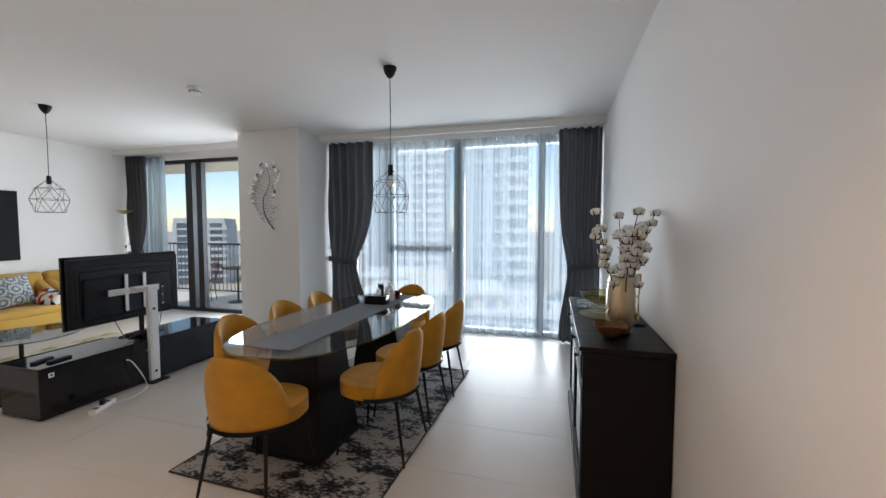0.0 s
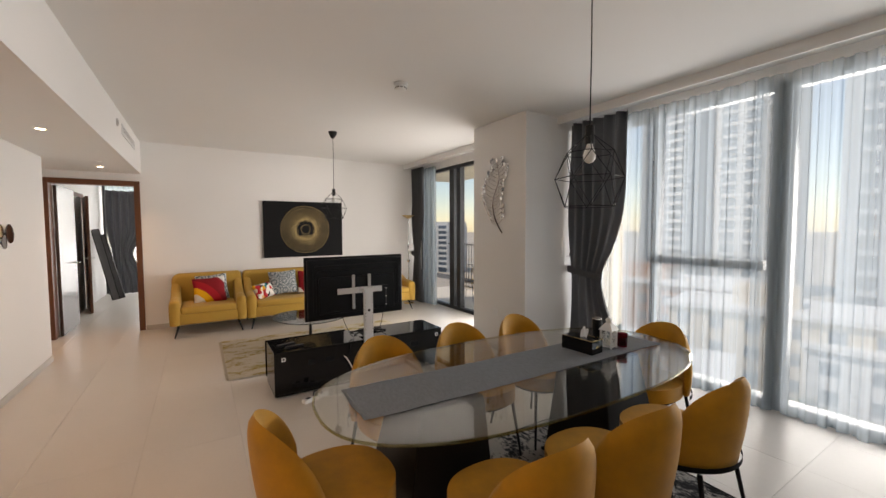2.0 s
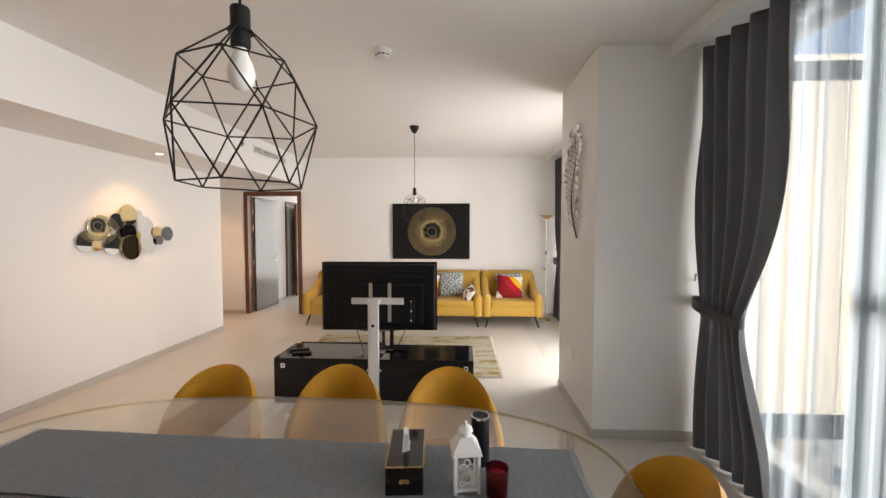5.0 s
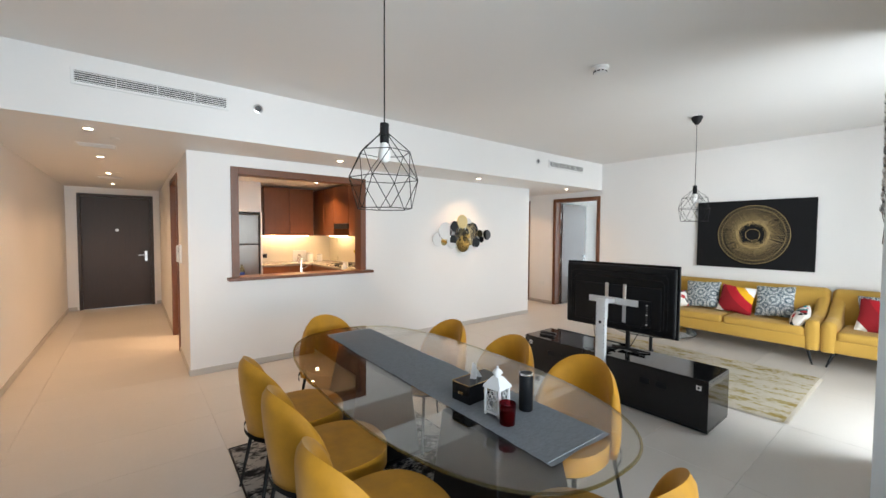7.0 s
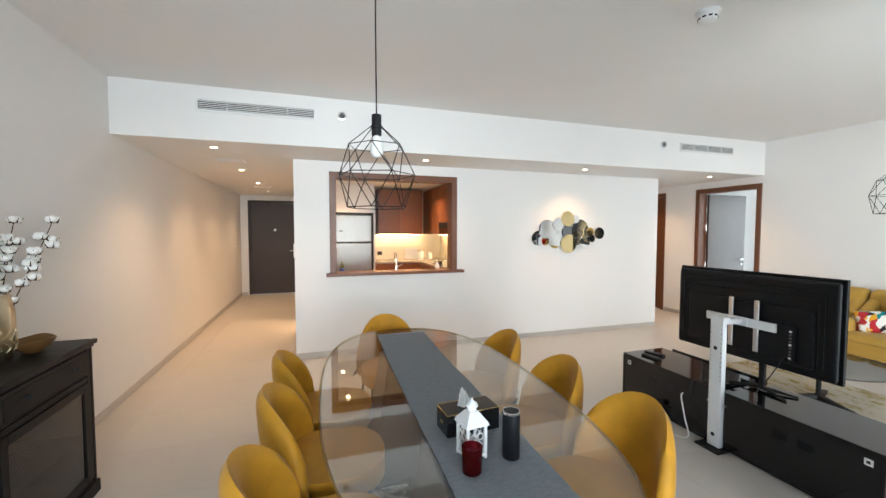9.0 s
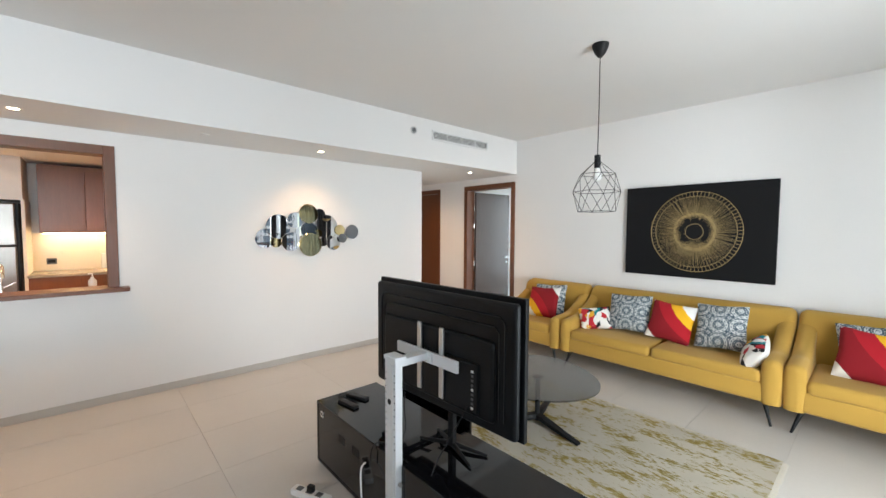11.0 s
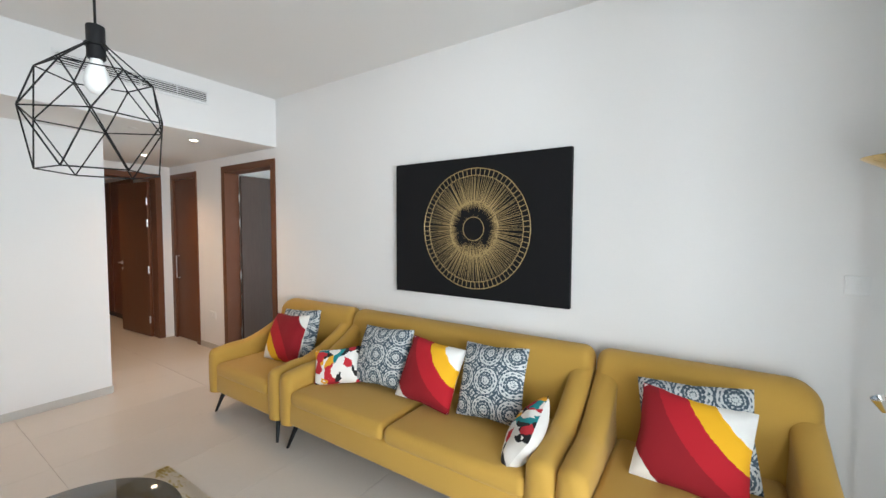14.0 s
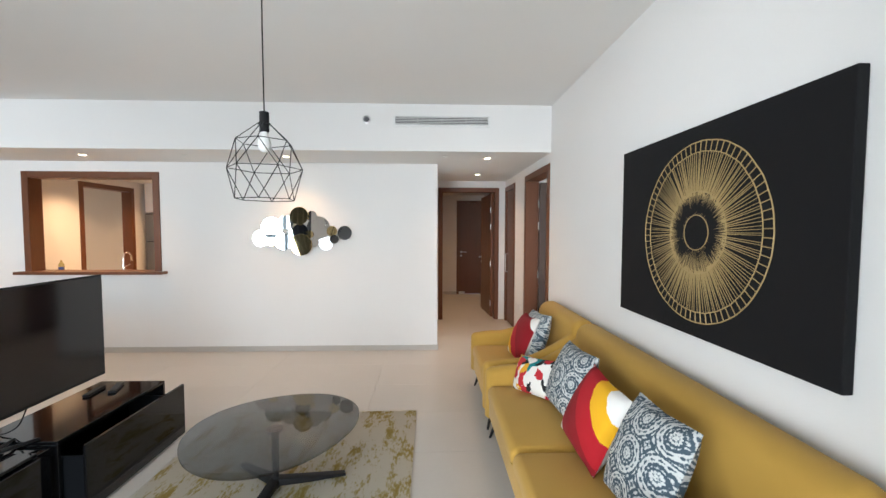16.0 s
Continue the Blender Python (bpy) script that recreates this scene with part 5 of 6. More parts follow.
part("stand_neck", box(-0.012, 0.018, 0.10, 0.135, 0.428, 0.625, 0.004, 2), MATTBLACK, tv, "black stand neck")
for a in (25, 155, 205, 335):
    c, s = math.cos(radians(a)), math.sin(radians(a))
    part("stand_foot", tube([(0, 0.118, 0.440), (0.17 * s * 0.9, 0.118 + 0.20 * c, 0.425)], [0.014, 0.007], 8), MATTBLACK, tv, "black splayed stand foot", 50)

mid = thing("bench_bridge", Matrix(), "narrow black gloss board joining the two benches", "tv bench")
part("board", box(-4.24, -3.86, 2.832, 2.933, 0.05, 0.395, 0.003, 1), GLOSSBLACK, mid)
part("foot", box(-4.15, -3.92, 2.86, 2.90, 0.0, 0.052), PLASTIC, mid)
br = thing("tv_bracket", pose(-3.785, 2.88, 0), "white steel television bracket on a flat post", "tv bracket")
part("post", box(-0.03, 0.012, -0.045, 0.045, 0.012, 0.925, 0.004, 2), WHITEMETAL, br, "white folded steel post")
part("post_channel", box(0.012, 0.016, -0.028, 0.028, 0.02, 0.905, 0.001, 1), WHITEMETAL, br)
part("base_plate", box(-0.035, 0.08, -0.09, 0.09, 0.0, 0.013, 0.003, 1), MATTBLACK, br, "black floor plate")
# holes and slots are solid dark pieces, coloured for the shade inside them
for z in (0.10, 0.72):
    part("hole", lathe([(0.014, 0), (0.014, 0.002)], 18, m=pose(0.0155, 0.0, z, 0, 90, 0)), PLASTIC, br, "black disc in place of a dark cable hole")
for k in range(12):
    for y in (-0.036, 0.036):
        part("slot", box(0.0112, 0.0128, y - 0.003, y + 0.003, 0.49 + 0.033 * k, 0.496 + 0.033 * k), RUBBER, br)
for s in (-1, 1):
    part("bolt", lathe([(0.011, 0), (0.011, 0.012), (0.006, 0.02)], 8, m=pose(-0.01, s * 0.045, 0.32, -90 * s)), STEEL, br, "steel wing bolt", 40)
part("cross_bar", box(-0.222, -0.206, -0.25, 0.235, 0.865, 0.925, 0.004, 2), WHITEMETAL, br, "white steel cross bar")
part("cap", box(-0.05, 0.016, -0.05, 0.05, 0.920, 0.942, 0.004, 2), WHITEMETAL, br)
part("swing_arm", box(-0.206, -0.028, -0.03, 0.03, 0.885, 0.922, 0.004, 2), WHITEMETAL, br)
for y in (-0.075, 0.10):
    part("vertical_rail", box(-0.236, -0.223, y - 0.016, y + 0.016, 0.70, 1.06, 0.003, 1), STEEL, br, "slotted steel rail")
part("rail_plate", box(-0.207, -0.195, -0.06, 0.06, 0.87, 0.93, 0.003, 1), WHITEMETAL, br)


def cable(points, r, mat, label):
    c = thing("cable", Matrix(), label, "cable", "loose cables")
    dense = []
    pts = [Vector(p) for p in points]
    for i in range(len(pts) - 1):
        p0, p1, p2, p3 = pts[max(0, i - 1)], pts[i], pts[i + 1], pts[min(len(pts) - 1, i + 2)]
        for k in range(8):
            t = k / 8
            dense.append(0.5 * ((2 * p1) + (p2 - p0) * t + (2 * p0 - 5 * p1 + 4 * p2 - p3) * t * t + (3 * p1 - p0 - 3 * p2 + p3) * t ** 3))
    dense.append(pts[-1])
    part("lead", tube(dense, r, 6), mat, c, "", 60)


cable([(-3.79, 2.62, 0.29), (-3.75, 2.64, 0.27), (-3.72, 2.70, 0.14), (-3.71, 2.74, 0.02), (-3.65, 2.68, 0.008), (-3.58, 2.50, 0.008), (-3.60, 2.38, 0.012)], 0.005, WHITEPLASTIC, "white power cable hanging behind the bench")
cable([(-4.03, 2.66, 0.70), (-3.99, 2.70, 0.56), (-3.97, 2.74, 0.46), (-3.90, 2.76, 0.425), (-3.796, 2.70, 0.422), (-3.78, 2.68, 0.30)], 0.0035, PLASTIC, "thin black cable from television to bench")
cable([(-4.02, 3.16, 0.72), (-3.97, 3.10, 0.56), (-3.93, 3.06, 0.46), (-3.85, 3.10, 0.424)], 0.0035, PLASTIC, "thin black cable behind the television")
ps = thing("power_strip", pose(-3.62, 2.30, 0, 0, 0, 25), "white power strip lying on the floor", "power strip")
part("body", box(-0.028, 0.028, -0.13, 0.13, 0.0, 0.036, 0.006, 2), WHITEPLASTIC, ps)
for k in range(3):
    part("socket", box(-0.018, 0.018, -0.10 + k * 0.07, -0.06 + k * 0.07, 0.035, 0.038, 0.001, 1), RUBBER, ps)
part("plug", box(-0.015, 0.015, -0.02, 0.02, 0.036, 0.075, 0.005, 2), PLASTIC, ps, "black plug")

# ---- floor lamp ----
fl = thing("floor_lamp", pose(-7.27, 5.10, 0), "slim brass floor lamp with dish shade and side arm", "floor lamp")
part("base", lathe([(0.11, 0), (0.112, 0.012), (0.10, 0.02), (0.012, 0.026)], 36), GOLD, fl, "", 40)
part("pole", lathe([(0.008, 0.02), (0.008, 1.765)], 14), CHROME, fl, "", 40)
part("shade", lathe([(0.015, 1.745), (0.06, 1.765), (0.13, 1.810), (0.128, 1.813), (0.055, 1.773), (0.01, 1.755)], 36), GOLD, fl, "brass uplight dish", 60)
part("reading_arm", tube([(0, 0, 0.885), (0.06, -0.03, 0.925), (0.12, -0.05, 0.905)], 0.006, 8), CHROME, fl, "", 60)
part("reading_head", lathe([(0.02, 0), (0.035, 0.05), (0.032, 0.05), (0.015, 0.005)], 20, m=pose(0.12, -0.05, 0.865, 20)), CHROME, fl, "small chrome reading head", 60)
part("switch", lathe([(0.012, 1.145), (0.014, 1.150), (0.014, 1.195), (0.010, 1.200)], 14), MATTBLACK, fl, "black dimmer knob", 40)

# ---- wall decorations ----
mc = thing("mirror_cluster", pose(0, YK, 0.065), "wall decoration of overlapping round mirrors", "wall decoration")
discs = [(-4.13, 1.37, 0.105), (-4.27, 1.50, 0.135), (-4.45, 1.57, 0.09), (-4.25, 1.33, 0.062), (-4.41, 1.33, 0.108), (-4.61, 1.65, 0.112), (-4.76, 1.65, 0.064), (-4.62, 1.46, 0.095), (-4.63, 1.29, 0.135),
         (-4.84, 1.50, 0.145), (-5.01, 1.46, 0.065), (-5.17, 1.44, 0.088), (-4.93, 1.31, 0.092), (-4.79, 1.32, 0.055), (-5.04, 1.36, 0.055), (-4.52, 1.45, 0.055), (-4.73, 1.42, 0.05)]
tone = [MIRROR, MIRROR, MIRROR, GOLDMIRROR, MIRROR, GOLDMIRROR, MIRROR, SMOKEMIRROR, GOLDMIRROR, MIRROR, GOLDMIRROR, SMOKEMIRROR, MIRROR, MIRROR, SMOKEMIRROR, MIRROR, GOLDMIRROR]
g = random.Random(3)
for k, (x, z, r) in enumerate(discs):
    d = 0.022 + 0.012 * (k % 3)
    tilt = (g.uniform(-3.5, 3.5), 0, g.uniform(-3.5, 3.5))
    m = Matrix.Translation((x, d, z)) @ pose(0, 0, 0, -90 + tilt[0], tilt[2], 0)
    part("mirror_disc", lathe([(r * 0.985, -0.004), (r, -0.002), (r, 0.0015), (r * 0.985, 0.003)], 40, m=m), tone[k], mc, {MIRROR: "clear round mirror", GOLDMIRROR: "gold tinted round mirror", SMOKEMIRROR: "smoked round mirror"}[tone[k]], 20)
    part("spacer", lathe([(0.012, 0.0), (0.012, d)], 10, m=pose(x, 0, z, -90)), MATTBLACK, mc)

lf = thing("branch_decoration", pose(-3.82, 4.615, 0.065), "metal branch wall decoration with small mirror beads", "wall decoration")
def sway(f):
    return 0.11 * (1 - f) ** 2 - 0.14 * math.sin(math.pi * min(1, f / 0.74)) * (1 - f) ** 0.6 + 0.05 * math.sin(math.pi * max(0, (f - 0.5) / 0.5))


spine = [Vector((sway(f) - 0.04, -0.02, 1.42 + 0.89 * f)) for f in [i / 40 for i in range(41)]]
part("stem", tube(spine, [0.0075 - 0.00013 * i for i in range(41)], 8), TWIG, lf, "bronze wire stem", 60)
g = random.Random(9)
for i in range(4, 39):
    side = (-1, 1)[i % 2]
    p = spine[i]
    ln = (0.21 * math.sin(math.pi * min(1, (i + 3) / 44)) ** 0.7 + 0.03) * g.uniform(0.8, 1.1)
    tip = p + Vector((side * ln * 0.85, -0.012, ln * 0.55 + 0.015))
    mid = p + Vector((side * ln * 0.50, -0.006, ln * 0.10))
    twig = part("twig", tube([p, p * 0.4 + mid * 0.6 + Vector((0, 0, -0.004)), mid * 0.6 + tip * 0.4 + Vector((side * 0.012, 0, -0.006)), tip], 0.0018, 5), TWIG, lf, "", 60)
    for q, r in ((tip, g.choice((0.015, 0.018, 0.022, 0.026))), (mid * 0.35 + tip * 0.65 + Vector((side * 0.020, 0, 0.012)), g.choice((0.012, 0.015, 0.018))), (mid * 0.6 + tip * 0.4 + Vector((0, 0, 0.024)), g.choice((0.010, 0.012)))):
        part("bead", lathe([(r * 0.8, -0.004), (r, 0), (r * 0.7, 0.005), (r * 0.2, 0.006)], 14, m=Matrix.Translation(q) @ pose(0, 0, 0, 90 + g.uniform(-16, 16), 0, g.uniform(-16, 16))),
             CHROME if g.random() < 0.82 else SMOKEMIRROR, twig, "round mirror bead", 40)
part("bead", lathe([(0.022, -0.004), (0.027, 0), (0.018, 0.005), (0.005, 0.006)], 14, m=Matrix.Translation(spine[-1]) @ pose(0, 0, 0, 90)), CHROME, lf, "round mirror bead", 40)


# ---- ceiling and bulkhead fittings ----
def grille(x0, x1, z0, z1):
    gr = thing("air_grille", pose(0, YB, 0), "white slatted air conditioning grille in the bulkhead", "air grille", "air grilles")
    # solid black plate coloured for the duct's shade behind the slats
    part("backing", box(x0 + 0.02, x1 - 0.02, 0.001, 0.003, z0 + 0.02, z1 - 0.02), PLASTIC, gr, "black plate in place of the dark duct")
    for a in ((x0, x1, z0, z0 + 0.022), (x0, x1, z1 - 0.022, z1), (x0, x0 + 0.022, z0 + 0.022, z1 - 0.022), (x1 - 0.022, x1, z0 + 0.022, z1 - 0.022)):
        part("frame", box(a[0], a[1], 0.0, 0.012, a[2], a[3], 0.002, 1), WHITEPLASTIC, gr)
    k = 5
    for i in range(k):
        z = z0 + 0.022 + (z1 - z0 - 0.044) * (i + 0.5) / k
        part("slat", box(x0 + 0.022, x1 - 0.022, 0.003, 0.011, z - 0.0032, z + 0.0032), WHITEPLASTIC, gr)
    for i in range(1, 4):
        x = x0 + (x1 - x0) * i / 4
        part("divider", box(x - 0.003, x + 0.003, 0.003, 0.0105, z0 + 0.022, z1 - 0.022), WHITEPLASTIC, gr)


grille(-1.12, -0.07, 2.63, 2.755)
grille(-6.87, -5.85, 2.63, 2.755)
for x in (-1.37, -5.57):
    s = thing("round_vent", pose(x, YB, 2.70, -90) @ Matrix.Scale(1.35, 4), "small round grey vent in the bulkhead", "vent", "round vents")
    part("rim", lathe([(0.022, 0), (0.032, 0), (0.031, 0.008), (0.023, 0.010)], 28, close=True), STEEL, s, "", 40)
    part("core", lathe([(0.021, 0.0), (0.018, 0.006), (0.005, 0.007)], 24), RUBBER, s, "", 40)

sm = thing("smoke_detector", pose(-3.37, 3.06, H, 180) @ Matrix.Scale(1.25, 4), "white round smoke detector on the ceiling", "smoke detector")
part("plate", lathe([(0.052, 0), (0.052, 0.012), (0.046, 0.016)], 32), WHITEPLASTIC, sm, "", 40)
part("head", lathe([(0.038, 0.016), (0.042, 0.03), (0.038, 0.044), (0.022, 0.05)], 32), WHITEPLASTIC, sm, "", 40)
# slots are solid black blocks standing for the shade within the head
for k in range(10):
    a = 2 * math.pi * k / 10
    part("slot", box(-0.008, 0.008, 0.0385, 0.0425, 0.030, 0.037) if k == 0 else merge(None, box(-0.008, 0.008, 0.0385, 0.0425, 0.030, 0.037), pose(0, 0, 0, 0, 0, 36 * k)), PLASTIC, sm)


def downlight(x, y, power):
    d = thing("downlight", pose(x, y, HB), "recessed warm white ceiling downlight", "downlight", "ceiling downlights")
    part("trim_ring", lathe([(0.030, -0.001), (0.043, -0.001), (0.041, -0.006), (0.031, -0.004)], 28, close=True), WHITEPLASTIC, d, "", 40)
    part("lens", lathe([(0.030, -0.0022), (0.029, -0.0032)], 24), DOWN, d, "glowing lens")
    l = new("downlight_lamp", bpy.data.lights.new("downlight_lamp", "SPOT"))
    l.data.energy, l.data.color, l.data.spot_size, l.data.spot_blend, l.data.shadow_soft_size = power, (1.0, 0.59, 0.31), radians(125), 1.0, 0.06
    l.matrix_world = pose(x, y, HB - 0.02)


for x, y in ((-0.14, 0.40), (-0.14, -1.15), (-0.15, -2.75), (-0.15, -4.36)):
    downlight(x, y, 26)
for x, y in ((-2.35, 0.36), (-4.60, 0.36), (-6.9, 0.36), (-6.94, -0.95)):
    downlight(x, y, 20)
downlight(-6.95, -3.2, 22)
for x, y in ((-1.51, -1.84), (-2.89, -1.85), (-2.6, -1.3), (-1.51, -0.8)):
    downlight(x, y, 50)
for x, y, w in ((-0.15, -0.39, 0.30), (-0.15, -3.38, 0.30)):
    v = thing("ceiling_vent", pose(x, y, HB, 180), "white slatted vent in the corridor ceiling", "ceiling vent", "corridor vents")
    for a in ((-w / 2, w / 2, -0.09, -0.075), (-w / 2, w / 2, 0.075, 0.09), (-w / 2, -w / 2 + 0.015, -0.075, 0.075), (w / 2 - 0.015, w / 2, -0.075, 0.075)):
        part("frame", box(*a, 0.0005, 0.008), WHITEPLASTIC, v)
    # dark grey plate put in for the shade between the vent slats
    part("backing", box(-w / 2 + 0.015, w / 2 - 0.015, -0.075, 0.075, 0.0005, 0.002), RUBBER, v)
    for k in range(6):
        part("slat", box(-w / 2 + 0.015, w / 2 - 0.015, -0.065 + k * 0.024, -0.055 + k * 0.024, 0.002, 0.007), WHITEPLASTIC, v)
for x, y in ((-6.40, 0.42), (-3.5, 0.40), (-0.3, 0.1), (-0.25, -2.6)):
    s = thing("sprinkler", pose(x, y, HB, 180), "small white concealed sprinkler cap in the ceiling", "sprinkler", "sprinkler caps")
    part("cap", lathe([(0.035, 0.0), (0.035, 0.004), (0.030, 0.006)], 24), WHITEPLASTIC, s, "", 40)


def plate(m, w, h, label, category, keys):
    p = thing("socket" if category == "socket" else "switch", m, label, category, "wall plates")
    part("plate", box(-w / 2, w / 2, -0.009, 0, -h / 2, h / 2, 0.003, 2), WHITEPLASTIC, p)
    for k in range(keys):
        x = -w / 2 + w * (k + 0.5) / keys
        part("key", box(x - w / keys * 0.36, x + w / keys * 0.36, -0.011, -0.008, -h * 0.3, h * 0.3, 0.001, 1), WHITEPLASTIC, p)


plate(pose(-3.89, 4.615, 0.48), 0.086, 0.086, "white wall socket on the column", "socket", 1)
plate(pose(XW, -0.66, 0.44, 0, 0, 90), 0.146, 0.086, "white double wall socket between the doors", "socket", 2)
plate(pose(XW, 5.04, 1.285, 0, 0, 90), 0.086, 0.086, "white light switch beside the curtain", "switch", 2)
ic = thing("intercom", pose(-0.86, -0.80, 1.265, 0, 0, 90), "white wall intercom handset beside the kitchen door", "intercom")
part("panel", box(-0.06, 0.06, -0.028, 0, -0.11, 0.11, 0.006, 2), WHITEPLASTIC, ic)
part("screen", box(-0.04, 0.04, -0.030, -0.027, 0.01, 0.08, 0.001, 1), SCREEN, ic, "dark display")
part("handset", box(-0.055, -0.02, -0.05, -0.027, -0.10, 0.10, 0.008, 3), WHITEPLASTIC, ic)

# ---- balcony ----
# HAZE, HAZE2: facade colours paled to carry the haze of distance
HAZE = material("hazed_facade", (0.34, 0.37, 0.41), 0.6, vary=0.08, scale=0.2)
HAZE2 = material("hazed_facade_pale", (0.50, 0.51, 0.52), 0.7, vary=0.08, scale=0.2)
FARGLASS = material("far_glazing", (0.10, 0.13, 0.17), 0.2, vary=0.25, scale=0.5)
SANDWALL = material("sand_render", (0.52, 0.45, 0.36), 0.85, vary=0.1, scale=0.3)
BRICKWALL = material("terracotta_render", (0.36, 0.20, 0.13), 0.85, vary=0.1, scale=0.3)
LEAF = material("palm_leaf", (0.06, 0.10, 0.035), 0.7, vary=0.3, scale=2)
BARK = material("tree_bark", (0.12, 0.085, 0.06), 0.9, vary=0.2, scale=4)
LAND = material("dusty_ground", (0.33, 0.30, 0.26), 0.9, vary=0.25, scale=0.02, grain=0.15, grain_scale=0.4)
ASPHALT = material("asphalt", (0.06, 0.06, 0.062), 0.9, vary=0.15, scale=0.3)
POOL = material("pool_water", (0.05, 0.20, 0.30), 0.1, vary=0.1, scale=0.5)
SOFFIT = material("balcony_soffit", (0.66, 0.60, 0.46), 0.85, vary=0.03)

structure("balcony_floor", box(-9.0, -3.9, 5.72, 7.3, -0.25, -0.03), BALCONY, "pale tiled balcony floor", "floor")
structure("balcony_soffit", box(-9.0, -3.9, 5.75, 7.3, 2.785, 3.0), SOFFIT, "cream soffit of the balcony above", "ceiling")
structure("balcony_wall", box(-4.2, -3.9, 5.75, 7.3, -0.25, 2.95), SANDWALL, "rendered side wall of the balcony", "wall")
rail = thing("balcony_railing", Matrix(), "black metal balcony railing with thin bars", "railing")
part("top_rail", box(-9.0, -4.2, 7.18, 7.23, 1.115, 1.155, 0.004, 1), ALU, rail)
part("bottom_rail", box(-9.0, -4.2, 7.19, 7.22, 0.05, 0.08, 0.003, 1), ALU, rail)
bar_me = bpy.data.meshes.new("bar")
bm = box(-0.006, 0.006, -0.006, 0.006, 0.08, 1.115)
bm.to_mesh(bar_me)
bm.free()
bar_me.materials.append(ALU)
for k in range(43):
    ob = new("bar", bar_me)
    ob.location, ob.parent = (-8.95 + k * 0.11, 7.205, 0), rail


def wire_chair(m):
    c = thing("balcony_chair", m, "black wire balcony chair", "chair", "balcony chairs")
    part("seat", slab(rim(40, 0.21, 0.21, 2.4), 0.42, 0.435, 0.003, 1), MATTBLACK, c, "", 40)
    for k in range(9):
        a = radians(200 + k * 17.5)
        part("back_rod", tube([(0.20 * math.cos(a), 0.20 * math.sin(a), 0.43), (0.25 * math.cos(a), 0.27 * math.sin(a), 0.80)], 0.005, 6), MATTBLACK, c, "", 60)
    part("back_hoop", tube([(0.25 * math.cos(radians(195 + k * 15)), 0.27 * math.sin(radians(195 + k * 15)), 0.80) for k in range(11)], 0.008, 8), MATTBLACK, c, "", 60)
    for a in (45, 135, 225, 315):
        part("leg", tube([(0.17 * math.cos(radians(a)), 0.17 * math.sin(radians(a)), 0.42), (0.23 * math.cos(radians(a)), 0.23 * math.sin(radians(a)), -0.0)], 0.008, 8), MATTBLACK, c, "", 60)
    return c


bc1 = wire_chair(pose(-7.0, 6.45, -0.03, 0, 0, 120))
copy_thing(bc1, pose(-5.6, 6.6, -0.03, 0, 0, -60))
bt2 = thing("balcony_table", pose(-6.3, 6.6, -0.03), "small round black balcony table", "table")
part("tabletop", lathe([(0.30, 0.70), (0.305, 0.705), (0.305, 0.715), (0.30, 0.72)], 36), MATTBLACK, bt2, "", 40)
part("column", lathe([(0.02, 0.02), (0.02, 0.70)], 16), MATTBLACK, bt2, "", 40)
part("base", lathe([(0.2, 0.0), (0.2, 0.012), (0.03, 0.025)], 32), MATTBLACK, bt2, "", 40)

# ---- city below and beyond ----
GZ = -27.0
structure("ground", box(-2500, 2500, 5.9, 3000, GZ - 1, GZ), LAND, "dusty pale ground between far buildings", "ground")
for x, y, w, l in ((-10, 75, 120, 9), (-40, 120, 260, 12)):
    structure("road", box(x - w, x + w, y, y + l, GZ, GZ + 0.05), ASPHALT, "asphalt road far below", "road")


def shared(name, bm, mat):
    me = bpy.data.meshes.new(name)
    bm.to_mesh(me)
    bm.free()
    me.materials.append(mat)
    return me


def tower(x, y, w, d, floors, turn, mat, label):
    """A residential tower: core, one slab a storey with balconies, glazing between the slabs."""
    t = thing("apartment_tower", pose(x, y, GZ, 0, 0, turn), label, "building", "far towers")
    fh = 3.4
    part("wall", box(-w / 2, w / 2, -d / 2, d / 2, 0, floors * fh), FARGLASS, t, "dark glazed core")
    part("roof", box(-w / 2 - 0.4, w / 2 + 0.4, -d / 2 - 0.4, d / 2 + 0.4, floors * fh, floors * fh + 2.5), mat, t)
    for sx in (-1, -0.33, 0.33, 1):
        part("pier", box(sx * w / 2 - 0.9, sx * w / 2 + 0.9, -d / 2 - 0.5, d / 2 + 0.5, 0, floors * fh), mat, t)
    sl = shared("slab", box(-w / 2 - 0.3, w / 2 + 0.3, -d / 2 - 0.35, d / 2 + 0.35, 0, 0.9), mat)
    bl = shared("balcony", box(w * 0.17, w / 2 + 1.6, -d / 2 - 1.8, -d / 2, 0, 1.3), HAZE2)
    for k in range(1, floors):
        for n, me in (("slab", sl), ("balcony", bl)):
            ob = new(n, me)
            ob.location, ob.parent = (0, 0, k * fh), t
    return t


def at(bearing, dist):
    a = radians(bearing)
    return dist * math.sin(a), dist * math.cos(a)


